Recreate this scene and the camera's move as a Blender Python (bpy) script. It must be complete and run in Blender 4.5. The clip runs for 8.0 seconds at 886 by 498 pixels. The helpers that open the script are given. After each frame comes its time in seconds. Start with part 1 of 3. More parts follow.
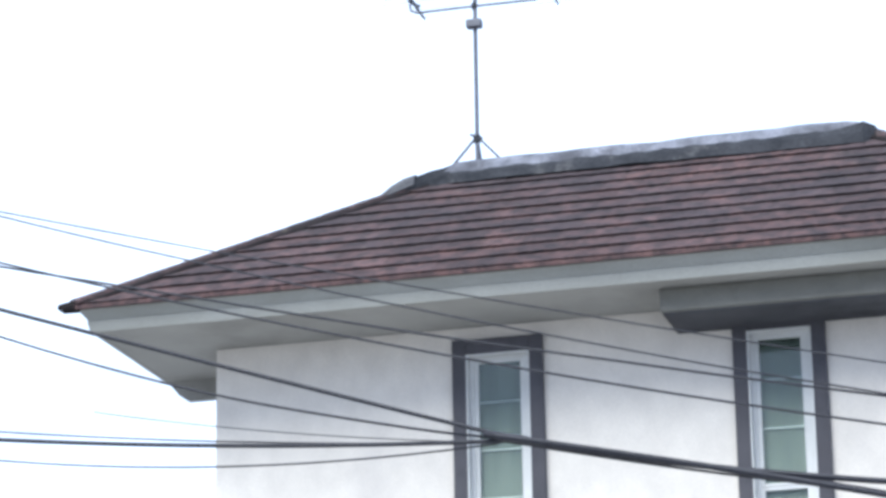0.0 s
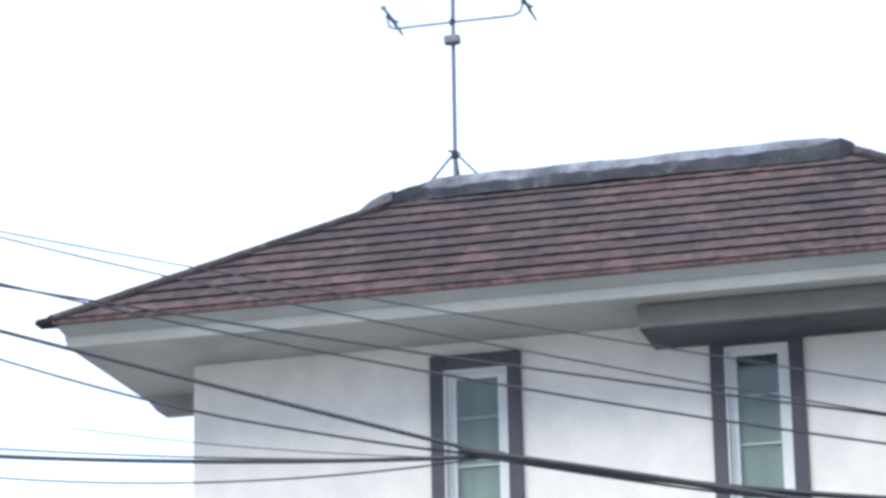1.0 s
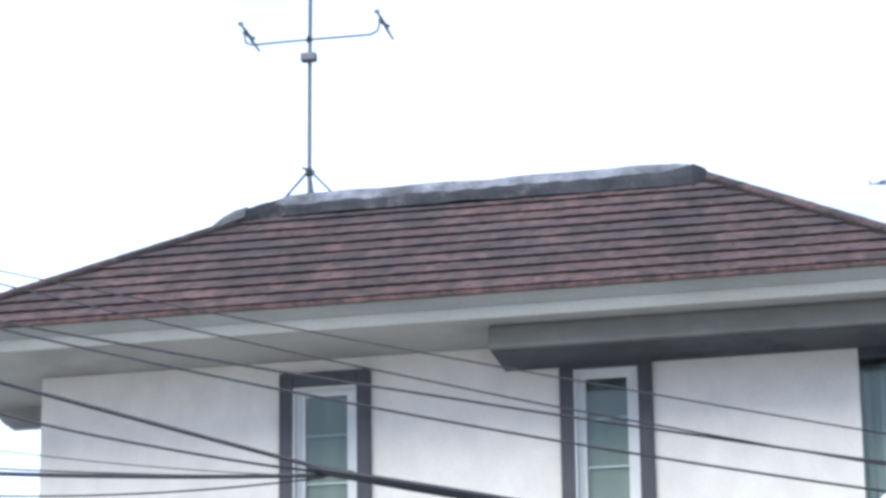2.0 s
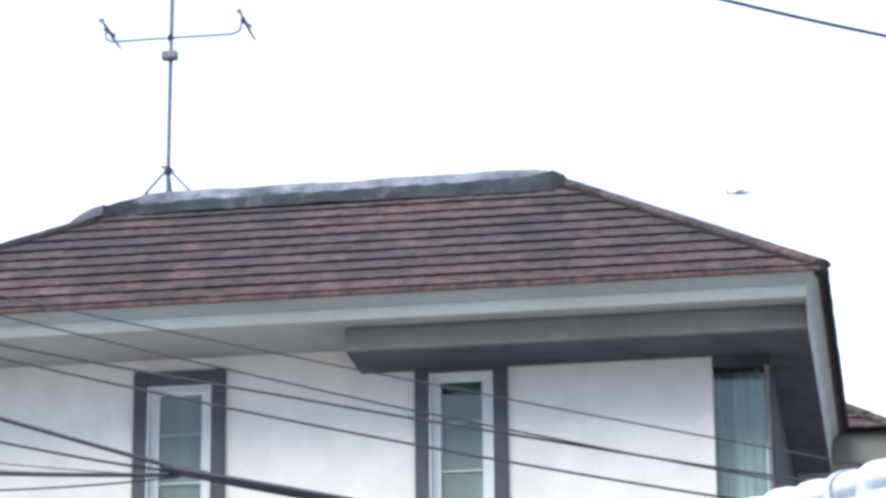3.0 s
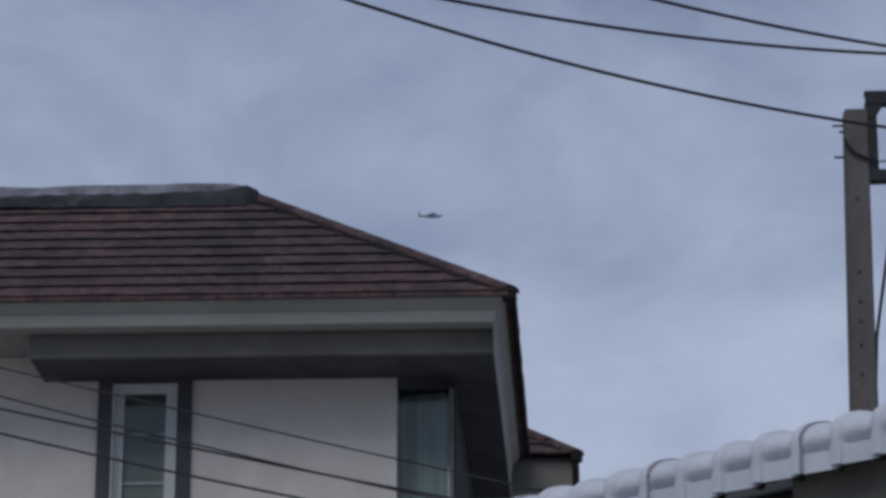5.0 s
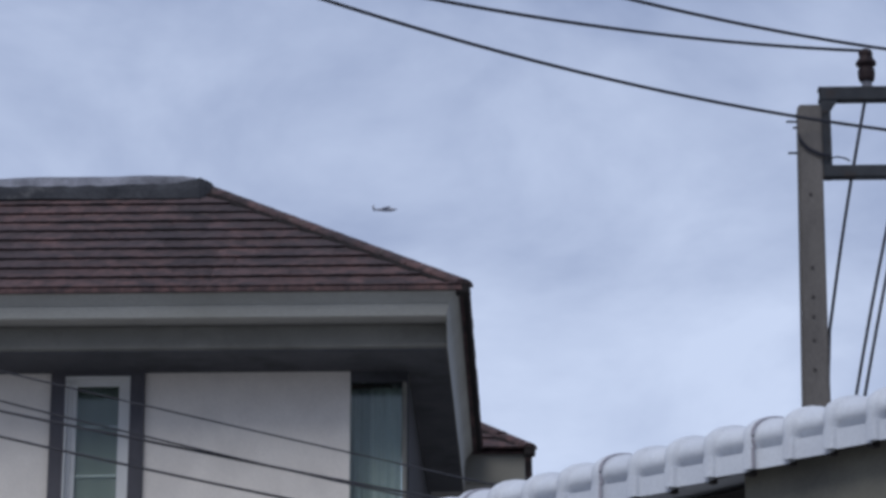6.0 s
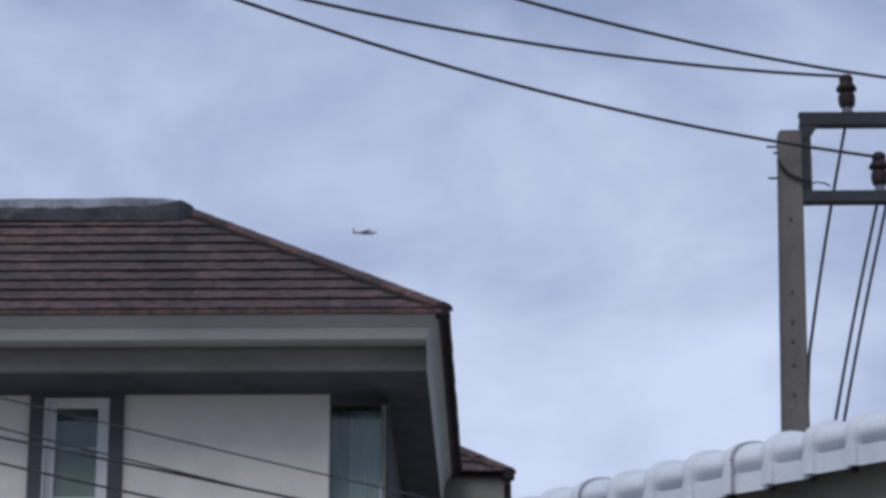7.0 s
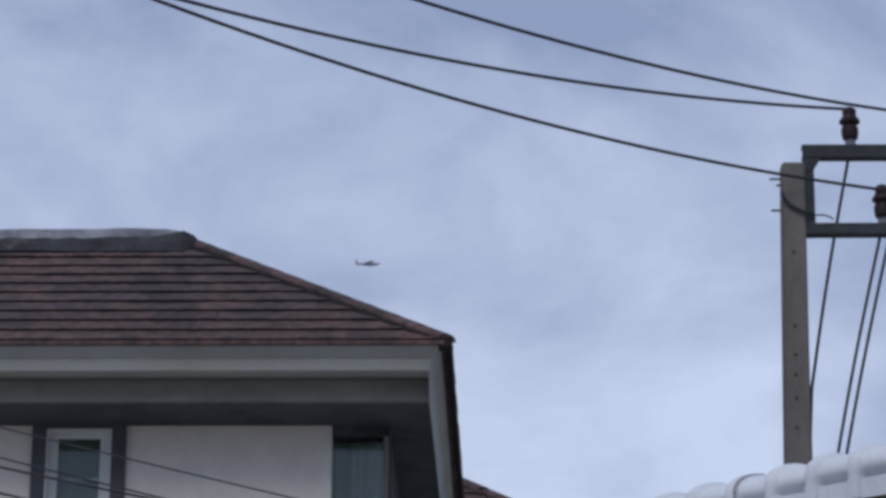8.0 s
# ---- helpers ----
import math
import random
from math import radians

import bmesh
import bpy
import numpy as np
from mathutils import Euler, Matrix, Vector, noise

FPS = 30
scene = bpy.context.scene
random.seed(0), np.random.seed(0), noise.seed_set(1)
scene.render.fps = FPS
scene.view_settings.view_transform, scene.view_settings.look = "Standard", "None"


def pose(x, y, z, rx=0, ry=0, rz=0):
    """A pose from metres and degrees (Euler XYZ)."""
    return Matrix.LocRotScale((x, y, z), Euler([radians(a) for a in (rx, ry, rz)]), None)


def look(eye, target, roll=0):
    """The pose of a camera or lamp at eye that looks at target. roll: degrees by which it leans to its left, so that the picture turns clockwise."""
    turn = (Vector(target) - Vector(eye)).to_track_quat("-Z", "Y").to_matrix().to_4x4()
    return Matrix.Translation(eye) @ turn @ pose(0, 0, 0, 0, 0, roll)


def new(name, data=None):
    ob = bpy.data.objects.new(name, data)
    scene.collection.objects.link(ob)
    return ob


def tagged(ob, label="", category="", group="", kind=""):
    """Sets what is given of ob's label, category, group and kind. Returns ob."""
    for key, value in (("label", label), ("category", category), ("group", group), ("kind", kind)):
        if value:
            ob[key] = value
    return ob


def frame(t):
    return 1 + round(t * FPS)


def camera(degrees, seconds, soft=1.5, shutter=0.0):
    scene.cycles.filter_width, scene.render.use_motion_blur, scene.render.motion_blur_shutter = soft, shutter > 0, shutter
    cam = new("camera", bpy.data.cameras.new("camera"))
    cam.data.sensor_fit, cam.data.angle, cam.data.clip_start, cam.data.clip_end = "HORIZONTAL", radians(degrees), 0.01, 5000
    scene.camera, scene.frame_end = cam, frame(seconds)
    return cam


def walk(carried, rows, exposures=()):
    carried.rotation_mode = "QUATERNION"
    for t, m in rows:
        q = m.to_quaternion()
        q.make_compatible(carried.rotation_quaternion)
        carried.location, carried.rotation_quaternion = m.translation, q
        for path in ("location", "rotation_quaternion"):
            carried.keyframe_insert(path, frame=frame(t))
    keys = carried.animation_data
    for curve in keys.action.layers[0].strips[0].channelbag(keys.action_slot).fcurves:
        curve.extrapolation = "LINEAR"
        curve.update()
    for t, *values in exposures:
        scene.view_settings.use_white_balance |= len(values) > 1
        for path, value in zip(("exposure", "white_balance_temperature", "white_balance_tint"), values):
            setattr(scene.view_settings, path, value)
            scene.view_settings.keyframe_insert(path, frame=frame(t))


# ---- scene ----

# ---------------------------------------------------------------- camera
EYE = 1.6
cam = camera(16.5, 8.0, soft=3.4)
# seconds, degrees to the right of the house's axis, degrees up, roll
ROWS = [
    (0.0, -14.98, 16.75, -1.01),
    (0.2, -15.20, 16.77, -1.18),
    (0.3, -15.24, 16.85, -1.26),
    (0.5, -15.19, 17.08, -1.39),
    (0.7, -15.00, 17.04, -1.26),
    (0.8, -14.88, 17.01, -1.19),
    (1.0, -14.54, 17.04, -1.08),
    (1.2, -13.99, 17.12, -1.06),
    (1.3, -13.70, 17.16, -1.03),
    (1.5, -13.11, 17.21, -0.97),
    (1.7, -12.48, 17.25, -0.89),
    (2.8, -9.52, 17.59, -0.50),
    (3.0, -8.85, 17.37, -0.51),
    (3.2, -8.18, 17.23, -0.56),
    (3.3, -7.84, 17.20, -0.56),
    (3.5, -7.10, 17.18, -0.56),
    (3.7, -6.28, 17.18, -0.49),
    (3.8, -5.84, 17.17, -0.41),
    (4.0, -4.94, 17.20, -0.34),
    (4.2, -4.13, 17.31, -0.21),
    (4.3, -3.81, 17.39, -0.11),
    (4.5, -3.33, 17.56, 0.03),
    (4.7, -3.09, 17.67, 0.06),
    (5.8, -1.99, 17.58, 0.02),
    (6.0, -1.87, 17.55, 0.04),
    (6.2, -1.78, 17.58, 0.07),
    (6.3, -1.74, 17.60, 0.10),
    (6.5, -1.67, 17.66, 0.12),
    (6.7, -1.60, 17.73, 0.18),
    (6.8, -1.55, 17.81, 0.15),
    (7.0, -1.48, 17.99, 0.19),
    (7.2, -1.48, 18.29, 0.22),
    (7.3, -1.53, 18.46, 0.27),
    (7.5, -1.74, 18.72, 0.33),
    (7.7, -1.99, 18.69, 0.38),
    (7.8, -1.97, 18.62, 0.38),
    (8.0, -1.54, 18.58, 0.37),
]


def aim(yaw, pitch, roll):
    a, b = radians(yaw), radians(pitch)
    eye = Vector((0.0, 0.0, EYE))
    return look(eye, eye + Vector((math.sin(a) * math.cos(b), math.cos(a) * math.cos(b), math.sin(b))), roll)


EXPOSURES = [(0.0, 1.36, 6250, 4), (1.7, 1.36, 6250, 4), (2.8, 1.42, 6270, 4), (3.1, 1.43, 6270, 4), (3.3, 1.20, 6330, 5), (3.5, 0.79, 6430, 7), (3.7, 0.37, 6380, 8), (4.0, -0.13, 6300, 8.5),
             (4.2, -0.42, 6280, 9), (4.5, -0.74, 6250, 10), (4.7, -0.78, 6250, 10), (5.8, -0.17, 6250, 10), (7.0, -0.09, 6250, 10), (7.5, -0.17, 6250, 10), (8.0, -0.19, 6250, 10)]
walk(cam, [(t, aim(y, p, r)) for t, y, p, r in ROWS], EXPOSURES)

# ---------------------------------------------------------------- sky and sun
SUN_UP, SUN_TURN = 50.0, 200.0
world = bpy.data.worlds.new("sky")
scene.world = world
world.use_nodes = True
wt = world.node_tree
wt.nodes.clear()


def wnode(kind, **values):
    n = wt.nodes.new(kind)
    for k, v in values.items():
        n.inputs[k].default_value = v
    return n


sky = wt.nodes.new("ShaderNodeTexSky")
sky.sky_type = "NISHITA"
sky.sun_disc = False
sky.sun_elevation, sky.sun_rotation = radians(SUN_UP), radians(SUN_TURN)
coord = wt.nodes.new("ShaderNodeTexCoord")
stretch = wt.nodes.new("ShaderNodeMapping")
stretch.inputs["Location"].default_value = (7.7, 2.2, 5.3)
stretch.inputs["Scale"].default_value = (1.0, 1.0, 1.7)
wt.links.new(coord.outputs["Generated"], stretch.inputs["Vector"])
big = wnode("ShaderNodeTexNoise", Scale=10.0, Detail=7.0, Roughness=0.53, Distortion=0.25)
wt.links.new(stretch.outputs["Vector"], big.inputs["Vector"])
ramp = wt.nodes.new("ShaderNodeValToRGB")
ramp.color_ramp.elements[0].position, ramp.color_ramp.elements[1].position = 0.36, 1.0
ramp.color_ramp.elements[0].color = (4.0, 4.8, 7.1, 1)
ramp.color_ramp.elements[1].color = (8.4, 9.4, 11.8, 1)


def opening(turn, up, edge, gain):
    """A brighter opening in the cloud about one direction: edge is the cosine at which it fades out."""
    a_, e_ = radians(turn), radians(up)
    toward = wt.nodes.new("ShaderNodeVectorMath")
    toward.operation = "DOT_PRODUCT"
    toward.inputs[1].default_value = Vector((math.sin(a_) * math.cos(e_), math.cos(a_) * math.cos(e_), math.sin(e_)))
    wt.links.new(coord.outputs["Generated"], toward.inputs[0])
    fade = wnode("ShaderNodeMapRange")
    fade.interpolation_type = "SMOOTHSTEP"
    for key, value in (("From Min", edge), ("From Max", 1.0), ("To Min", -0.01), ("To Max", gain)):
        fade.inputs[key].default_value = value
    wt.links.new(toward.outputs["Value"], fade.inputs["Value"])
    return fade.outputs["Result"]


def total(sockets):
    """The sum of several brightness values."""
    result = sockets[0]
    for sock in sockets[1:]:
        add = wt.nodes.new("ShaderNodeMath")
        add.operation = "ADD"
        wt.links.new(result, add.inputs[0])
        wt.links.new(sock, add.inputs[1])
        result = add.outputs["Value"]
    return result


thin_cloud = total([opening(1.0, 15.2, 0.9938, 0.38), opening(-19.0, 19.0, 0.978, 0.22), opening(6.6, 16.8, 0.9965, 0.16), opening(-4.6, 23.6, 0.9965, 0.14)])
cloud = wt.nodes.new("ShaderNodeMath")
cloud.operation = "ADD"
swell = wnode("ShaderNodeMapRange")
swell.clamp = False
for key, value in (("From Min", 0.0), ("From Max", 1.0), ("To Min", -0.2), ("To Max", 1.2)):
    swell.inputs[key].default_value = value
wt.links.new(big.outputs["Fac"], swell.inputs["Value"])
wt.links.new(swell.outputs["Result"], cloud.inputs[0])
wt.links.new(thin_cloud, cloud.inputs[1])
wt.links.new(cloud.outputs["Value"], ramp.inputs["Fac"])
mix = wt.nodes.new("ShaderNodeMix")
mix.data_type = "RGBA"
mix.inputs["Factor"].default_value = 0.9
wt.links.new(sky.outputs["Color"], mix.inputs["A"])
wt.links.new(ramp.outputs["Color"], mix.inputs["B"])
bg = wnode("ShaderNodeBackground", Strength=0.085)
wt.links.new(mix.outputs["Result"], bg.inputs["Color"])
wout = wt.nodes.new("ShaderNodeOutputWorld")
wt.links.new(bg.outputs["Background"], wout.inputs["Surface"])

sun_data = bpy.data.lights.new("sun", "SUN")
sun_data.energy, sun_data.angle, sun_data.color = 2.0, radians(40), (1.0, 0.96, 0.9)
sun = new("sun", sun_data)
a, e = radians(SUN_TURN), radians(SUN_UP)
sun.matrix_world = look((0, 0, 40), Vector((0, 0, 40)) - Vector((math.sin(a) * math.cos(e), math.cos(a) * math.cos(e), math.sin(e))))


# ---------------------------------------------------------------- materials
def surface(name, low, high, rough=0.8, scale=6.0, fine=90.0, bump=0.15, stain=None, stain_at=(0.5, 0.7), stain_scale=0.9, metal=0.0,
            spread=0.0, squash=(1, 1, 1), spec=0.4, speck=0.3):
    """A weathered surface: two tones by noise, fine grain, stains of a third tone, and a random shade for each object."""
    m = bpy.data.materials.new(name)
    m.use_nodes = True
    nt = m.node_tree
    bsdf = nt.nodes["Principled BSDF"]
    bsdf.inputs["Metallic"].default_value = metal
    bsdf.inputs["Specular IOR Level"].default_value = spec
    tc = nt.nodes.new("ShaderNodeNewGeometry")
    mp = nt.nodes.new("ShaderNodeMapping")
    mp.inputs["Scale"].default_value = squash
    nt.links.new(tc.outputs["Position"], mp.inputs["Vector"])

    def noise_tex(sc, detail=5.0, rough_=0.6):
        n = nt.nodes.new("ShaderNodeTexNoise")
        n.inputs["Scale"].default_value, n.inputs["Detail"].default_value, n.inputs["Roughness"].default_value = sc, detail, rough_
        nt.links.new(mp.outputs["Vector"], n.inputs["Vector"])
        return n

    def blend(fac, a_, b_):
        x = nt.nodes.new("ShaderNodeMix")
        x.data_type = "RGBA"
        for key, v in (("Factor", fac), ("A", a_), ("B", b_)):
            if isinstance(v, bpy.types.NodeSocket):
                nt.links.new(v, x.inputs[key])
            else:
                x.inputs[key].default_value = v if key == "Factor" else (*v, 1)
        return x.outputs["Result"]

    def ranged(sock, lo, hi, to_lo=0.0, to_hi=1.0):
        r = nt.nodes.new("ShaderNodeMapRange")
        r.inputs["From Min"].default_value, r.inputs["From Max"].default_value = lo, hi
        r.inputs["To Min"].default_value, r.inputs["To Max"].default_value = to_lo, to_hi
        nt.links.new(sock, r.inputs["Value"])
        return r.outputs["Result"]

    base = blend(ranged(noise_tex(scale).outputs["Fac"], 0.3, 0.7), low, high)
    grain = noise_tex(fine, 3.0, 0.7)
    base = blend(ranged(grain.outputs["Fac"], 0.35, 0.75, 0.0, speck), base, tuple(c * 0.55 for c in low))
    if stain:
        base = blend(ranged(noise_tex(stain_scale, 7.0, 0.65).outputs["Fac"], stain_at[0], stain_at[1], 0.0, 0.85), base, stain)
    if spread:
        info = nt.nodes.new("ShaderNodeObjectInfo")
        hsv = nt.nodes.new("ShaderNodeHueSaturation")
        nt.links.new(ranged(info.outputs["Random"], 0, 1, 1 - spread, 1 + spread), hsv.inputs["Value"])
        nt.links.new(base, hsv.inputs["Color"])
        base = hsv.outputs["Color"]
    nt.links.new(base, bsdf.inputs["Base Color"])
    nt.links.new(ranged(grain.outputs["Fac"], 0.3, 0.7, max(0.02, rough - 0.08), min(1.0, rough + 0.08)), bsdf.inputs["Roughness"])
    if bump:
        b = nt.nodes.new("ShaderNodeBump")
        b.inputs["Strength"].default_value, b.inputs["Distance"].default_value = bump, 0.01
        nt.links.new(grain.outputs["Fac"], b.inputs["Height"])
        nt.links.new(b.outputs["Normal"], bsdf.inputs["Normal"])
    return m




def roof_tile_material():
    """Fired clay-red tile with broad mossy darkening on the upper courses, speckled lichen, and a shade of its own for each tile."""
    m = bpy.data.materials.new("clay_red_roof_tile")
    m.use_nodes = True
    nt = m.node_tree
    bsdf = nt.nodes["Principled BSDF"]
    bsdf.inputs["Specular IOR Level"].default_value = 0.3
    geo = nt.nodes.new("ShaderNodeNewGeometry")

    def ranged(sock, lo, hi, to_lo=0.0, to_hi=1.0):
        r = nt.nodes.new("ShaderNodeMapRange")
        for key, v in (("From Min", lo), ("From Max", hi), ("To Min", to_lo), ("To Max", to_hi)):
            r.inputs[key].default_value = v
        nt.links.new(sock, r.inputs["Value"])
        return r.outputs["Result"]

    def cloudy(scale, detail, roughness=0.6):
        n = nt.nodes.new("ShaderNodeTexNoise")
        n.inputs["Scale"].default_value, n.inputs["Detail"].default_value, n.inputs["Roughness"].default_value = scale, detail, roughness
        nt.links.new(geo.outputs["Position"], n.inputs["Vector"])
        return n.outputs["Fac"]

    def over(fac, below, colour):
        x = nt.nodes.new("ShaderNodeMix")
        x.data_type = "RGBA"
        nt.links.new(fac, x.inputs["Factor"])
        if isinstance(below, tuple):
            x.inputs["A"].default_value = (*below, 1)
        else:
            nt.links.new(below, x.inputs["A"])
        x.inputs["B"].default_value = (*colour, 1)
        return x.outputs["Result"]

    def times(a_, b_):
        x = nt.nodes.new("ShaderNodeMath")
        x.operation = "MULTIPLY"
        nt.links.new(a_, x.inputs[0])
        nt.links.new(b_, x.inputs[1])
        return x.outputs["Value"]

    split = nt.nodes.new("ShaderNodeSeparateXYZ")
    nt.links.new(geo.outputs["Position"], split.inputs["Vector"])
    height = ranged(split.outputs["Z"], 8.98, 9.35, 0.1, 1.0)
    base = over(ranged(cloudy(5.0, 4.0), 0.3, 0.7), (0.076, 0.045, 0.046), (0.146, 0.084, 0.079))
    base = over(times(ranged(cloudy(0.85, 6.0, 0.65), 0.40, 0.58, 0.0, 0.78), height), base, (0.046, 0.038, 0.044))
    base = over(ranged(cloudy(2.7, 5.0, 0.7), 0.46, 0.60, 0.0, 0.65), base, (0.033, 0.028, 0.032))
    base = over(ranged(cloudy(8.0, 5.0, 0.7), 0.45, 0.60, 0.0, 0.8), base, (0.025, 0.022, 0.025))
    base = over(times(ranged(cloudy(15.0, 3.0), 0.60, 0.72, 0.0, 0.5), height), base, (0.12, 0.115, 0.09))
    grain = cloudy(60.0, 3.0, 0.7)
    base = over(ranged(grain, 0.4, 0.75, 0.0, 0.5), base, (0.04, 0.025, 0.025))
    info = nt.nodes.new("ShaderNodeObjectInfo")
    hsv = nt.nodes.new("ShaderNodeHueSaturation")
    nt.links.new(ranged(info.outputs["Random"], 0, 1, 0.82, 1.18), hsv.inputs["Value"])
    nt.links.new(base, hsv.inputs["Color"])
    nt.links.new(hsv.outputs["Color"], bsdf.inputs["Base Color"])
    nt.links.new(ranged(grain, 0.3, 0.7, 0.8, 0.97), bsdf.inputs["Roughness"])
    b = nt.nodes.new("ShaderNodeBump")
    b.inputs["Strength"].default_value, b.inputs["Distance"].default_value = 0.4, 0.01
    nt.links.new(grain, b.inputs["Height"])
    nt.links.new(b.outputs["Normal"], bsdf.inputs["Normal"])
    return m


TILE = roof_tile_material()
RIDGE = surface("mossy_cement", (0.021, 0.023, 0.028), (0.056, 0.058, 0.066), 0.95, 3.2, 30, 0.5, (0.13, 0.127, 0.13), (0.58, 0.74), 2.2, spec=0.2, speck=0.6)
# dark mortar, also the colour of shade lines at the eave and hips
MORTAR_SHADE = surface("dark_mortar_and_shade", (0.018, 0.016, 0.017), (0.03, 0.027, 0.027), 0.95, 4.0, 40, 0.3, spec=0.1)
# weathered cement, paler also for the skylight on the ridge top
PALE = surface("weathered_skylit_cement", (0.10, 0.105, 0.13), (0.30, 0.31, 0.36), 0.9, 3.4, 40, 0.4, (0.055, 0.056, 0.066), (0.44, 0.60), 1.6, speck=0.5)
WORN = surface("worn_grey_cement", (0.075, 0.075, 0.082), (0.17, 0.17, 0.18), 0.95, 4.0, 40, 0.4, (0.045, 0.045, 0.052), (0.5, 0.66), 3.0, speck=0.6)
WALL = surface("painted_render", (0.63, 0.59, 0.545), (0.73, 0.685, 0.63), 0.9, 4.0, 60, 0.25, (0.50, 0.47, 0.45), (0.55, 0.8), 0.7, squash=(1, 1, 0.8))
SOFFIT = surface("soffit_board", (0.29, 0.287, 0.272), (0.36, 0.355, 0.338), 0.85, 1.3, 80, 0.1, (0.19, 0.187, 0.175), (0.5, 0.75), 0.8)
FASCIA = surface("painted_fascia", (0.29, 0.292, 0.272), (0.36, 0.362, 0.338), 0.7, 2.0, 60, 0.1, (0.25, 0.25, 0.225), (0.48, 0.72), 1.6, squash=(0.5, 1, 1))
OLIVE = surface("olive_grey_board", (0.155, 0.152, 0.134), (0.208, 0.202, 0.178), 0.85, 1.5, 80, 0.15, (0.095, 0.091, 0.078), (0.5, 0.75), 1.2)
TRIM = surface("dark_plum_paint", (0.058, 0.057, 0.067), (0.094, 0.091, 0.104), 0.85, 4.0, 60, 0.3, (0.055, 0.052, 0.060), (0.5, 0.7), 2.0)
# slate paint, darkened further for the shade under the eaves
BROW = surface("shaded_slate_paint", (0.045, 0.047, 0.056), (0.070, 0.072, 0.083), 0.85, 3.0, 90, 0.2, (0.016, 0.017, 0.021), (0.5, 0.7), 1.6)
FRAME = surface("white_window_frame", (0.58, 0.585, 0.58), (0.66, 0.665, 0.66), 0.45, 5.0, 80, 0.05)
CONCRETE = surface("pole_concrete", (0.090, 0.084, 0.081), (0.150, 0.139, 0.131), 0.92, 4.0, 70, 0.3, (0.13, 0.115, 0.11), (0.52, 0.72), 1.8, squash=(1, 1, 0.35))
STEEL = surface("weathered_steel", (0.032, 0.035, 0.041), (0.052, 0.056, 0.063), 0.8, 8.0, 90, 0.1, (0.05, 0.035, 0.028), (0.58, 0.75), 6.0, spec=0.15)
RUBBER = surface("black_cable_sheath", (0.013, 0.014, 0.022), (0.022, 0.023, 0.033), 0.6, 9.0, 120, 0.0)
PORCELAIN = surface("brown_porcelain", (0.016, 0.010, 0.011), (0.026, 0.014, 0.015), 0.6, 9.0, 120, 0.0, spec=0.25)
WHITE = surface("white_coated_roof_sheet", (0.50, 0.53, 0.59), (0.60, 0.63, 0.68), 0.7, 3.0, 60, 0.05, (0.40, 0.41, 0.46), (0.56, 0.78), 2.2)
# grey for the shaded inner side of the collars at sheet joints
JOINT_SHADE = surface("grey_joint_shade", (0.27, 0.26, 0.30), (0.34, 0.33, 0.37), 0.8, 4.0, 60, 0.1)
# near-black timber tone, also used where only deep shade shows
SHADE_TIMBER = surface("dark_timber_and_shade", (0.025, 0.022, 0.023), (0.045, 0.04, 0.04), 0.85, 3.0, 50, 0.2)
GREYWALL = surface("grey_render", (0.145, 0.140, 0.115), (0.20, 0.192, 0.160), 0.92, 1.2, 80, 0.3, (0.08, 0.08, 0.072), (0.5, 0.7), 0.8)
AERIAL = surface("dull_grey_metal", (0.10, 0.105, 0.125), (0.15, 0.155, 0.18), 0.6, 8.0, 90, 0.0)
BRIGHT = surface("bright_aluminium", (0.55, 0.56, 0.6), (0.65, 0.66, 0.7), 0.4, 8.0, 90, 0.0, metal=0.7)
GROUND = surface("street_concrete", (0.28, 0.275, 0.26), (0.37, 0.36, 0.345), 0.95, 0.8, 40, 0.4, (0.19, 0.187, 0.178), (0.5, 0.7), 0.3)
CURTAIN = surface("pale_curtain", (0.155, 0.170, 0.153), (0.225, 0.240, 0.216), 0.95, 3.0, 60, 0.1, squash=(6, 1, 0.3))
DRAPE = surface("pale_green_drape", (0.32, 0.355, 0.345), (0.41, 0.445, 0.435), 0.95, 3.0, 60, 0.1, squash=(5, 1, 0.3))
SHEER = surface("grey_green_sheer", (0.25, 0.285, 0.28), (0.33, 0.365, 0.355), 0.95, 3.0, 60, 0.1, squash=(5, 1, 0.3))
DARK = surface("dim_room", (0.05, 0.06, 0.06), (0.08, 0.09, 0.09), 0.95, 2.0, 40, 0.0)


def glass(name, tint):
    m = bpy.data.materials.new(name)
    m.use_nodes = True
    b = m.node_tree.nodes["Principled BSDF"]
    b.inputs["Base Color"].default_value = (*tint, 1)
    b.inputs["Roughness"].default_value = 0.06
    b.inputs["Transmission Weight"].default_value = 1.0
    b.inputs["IOR"].default_value = 1.45
    return m


GLASS = glass("green_tinted_glass", (0.74, 0.84, 0.815))


# ---------------------------------------------------------------- building helpers
def mesh_of(bm, name, material):
    me = bpy.data.meshes.new(name)
    bmesh.ops.recalc_face_normals(bm, faces=bm.faces)
    bm.to_mesh(me)
    bm.free()
    me.materials.append(material)
    return me


def part(name, bm, material, parent=None, label=""):
    """Links a bmesh as one mesh object, under a thing or a part."""
    ob = new(name, bm if isinstance(bm, bpy.types.Mesh) else mesh_of(bm, name, material))
    if parent:
        ob.parent = parent
    if label:
        ob["label"] = label
    return ob


def thing(name, label, category, group="", kind="", at=(0, 0, 0)):
    ob = new(name)
    ob.empty_display_size = 0.2
    ob.matrix_world = pose(*at)
    return tagged(ob, label, category, group, kind)


def put_box(bm, lo, hi, bevel=0.0):
    made = bmesh.ops.create_cube(bm, size=1.0)["verts"]
    lo, hi = Vector(lo), Vector(hi)
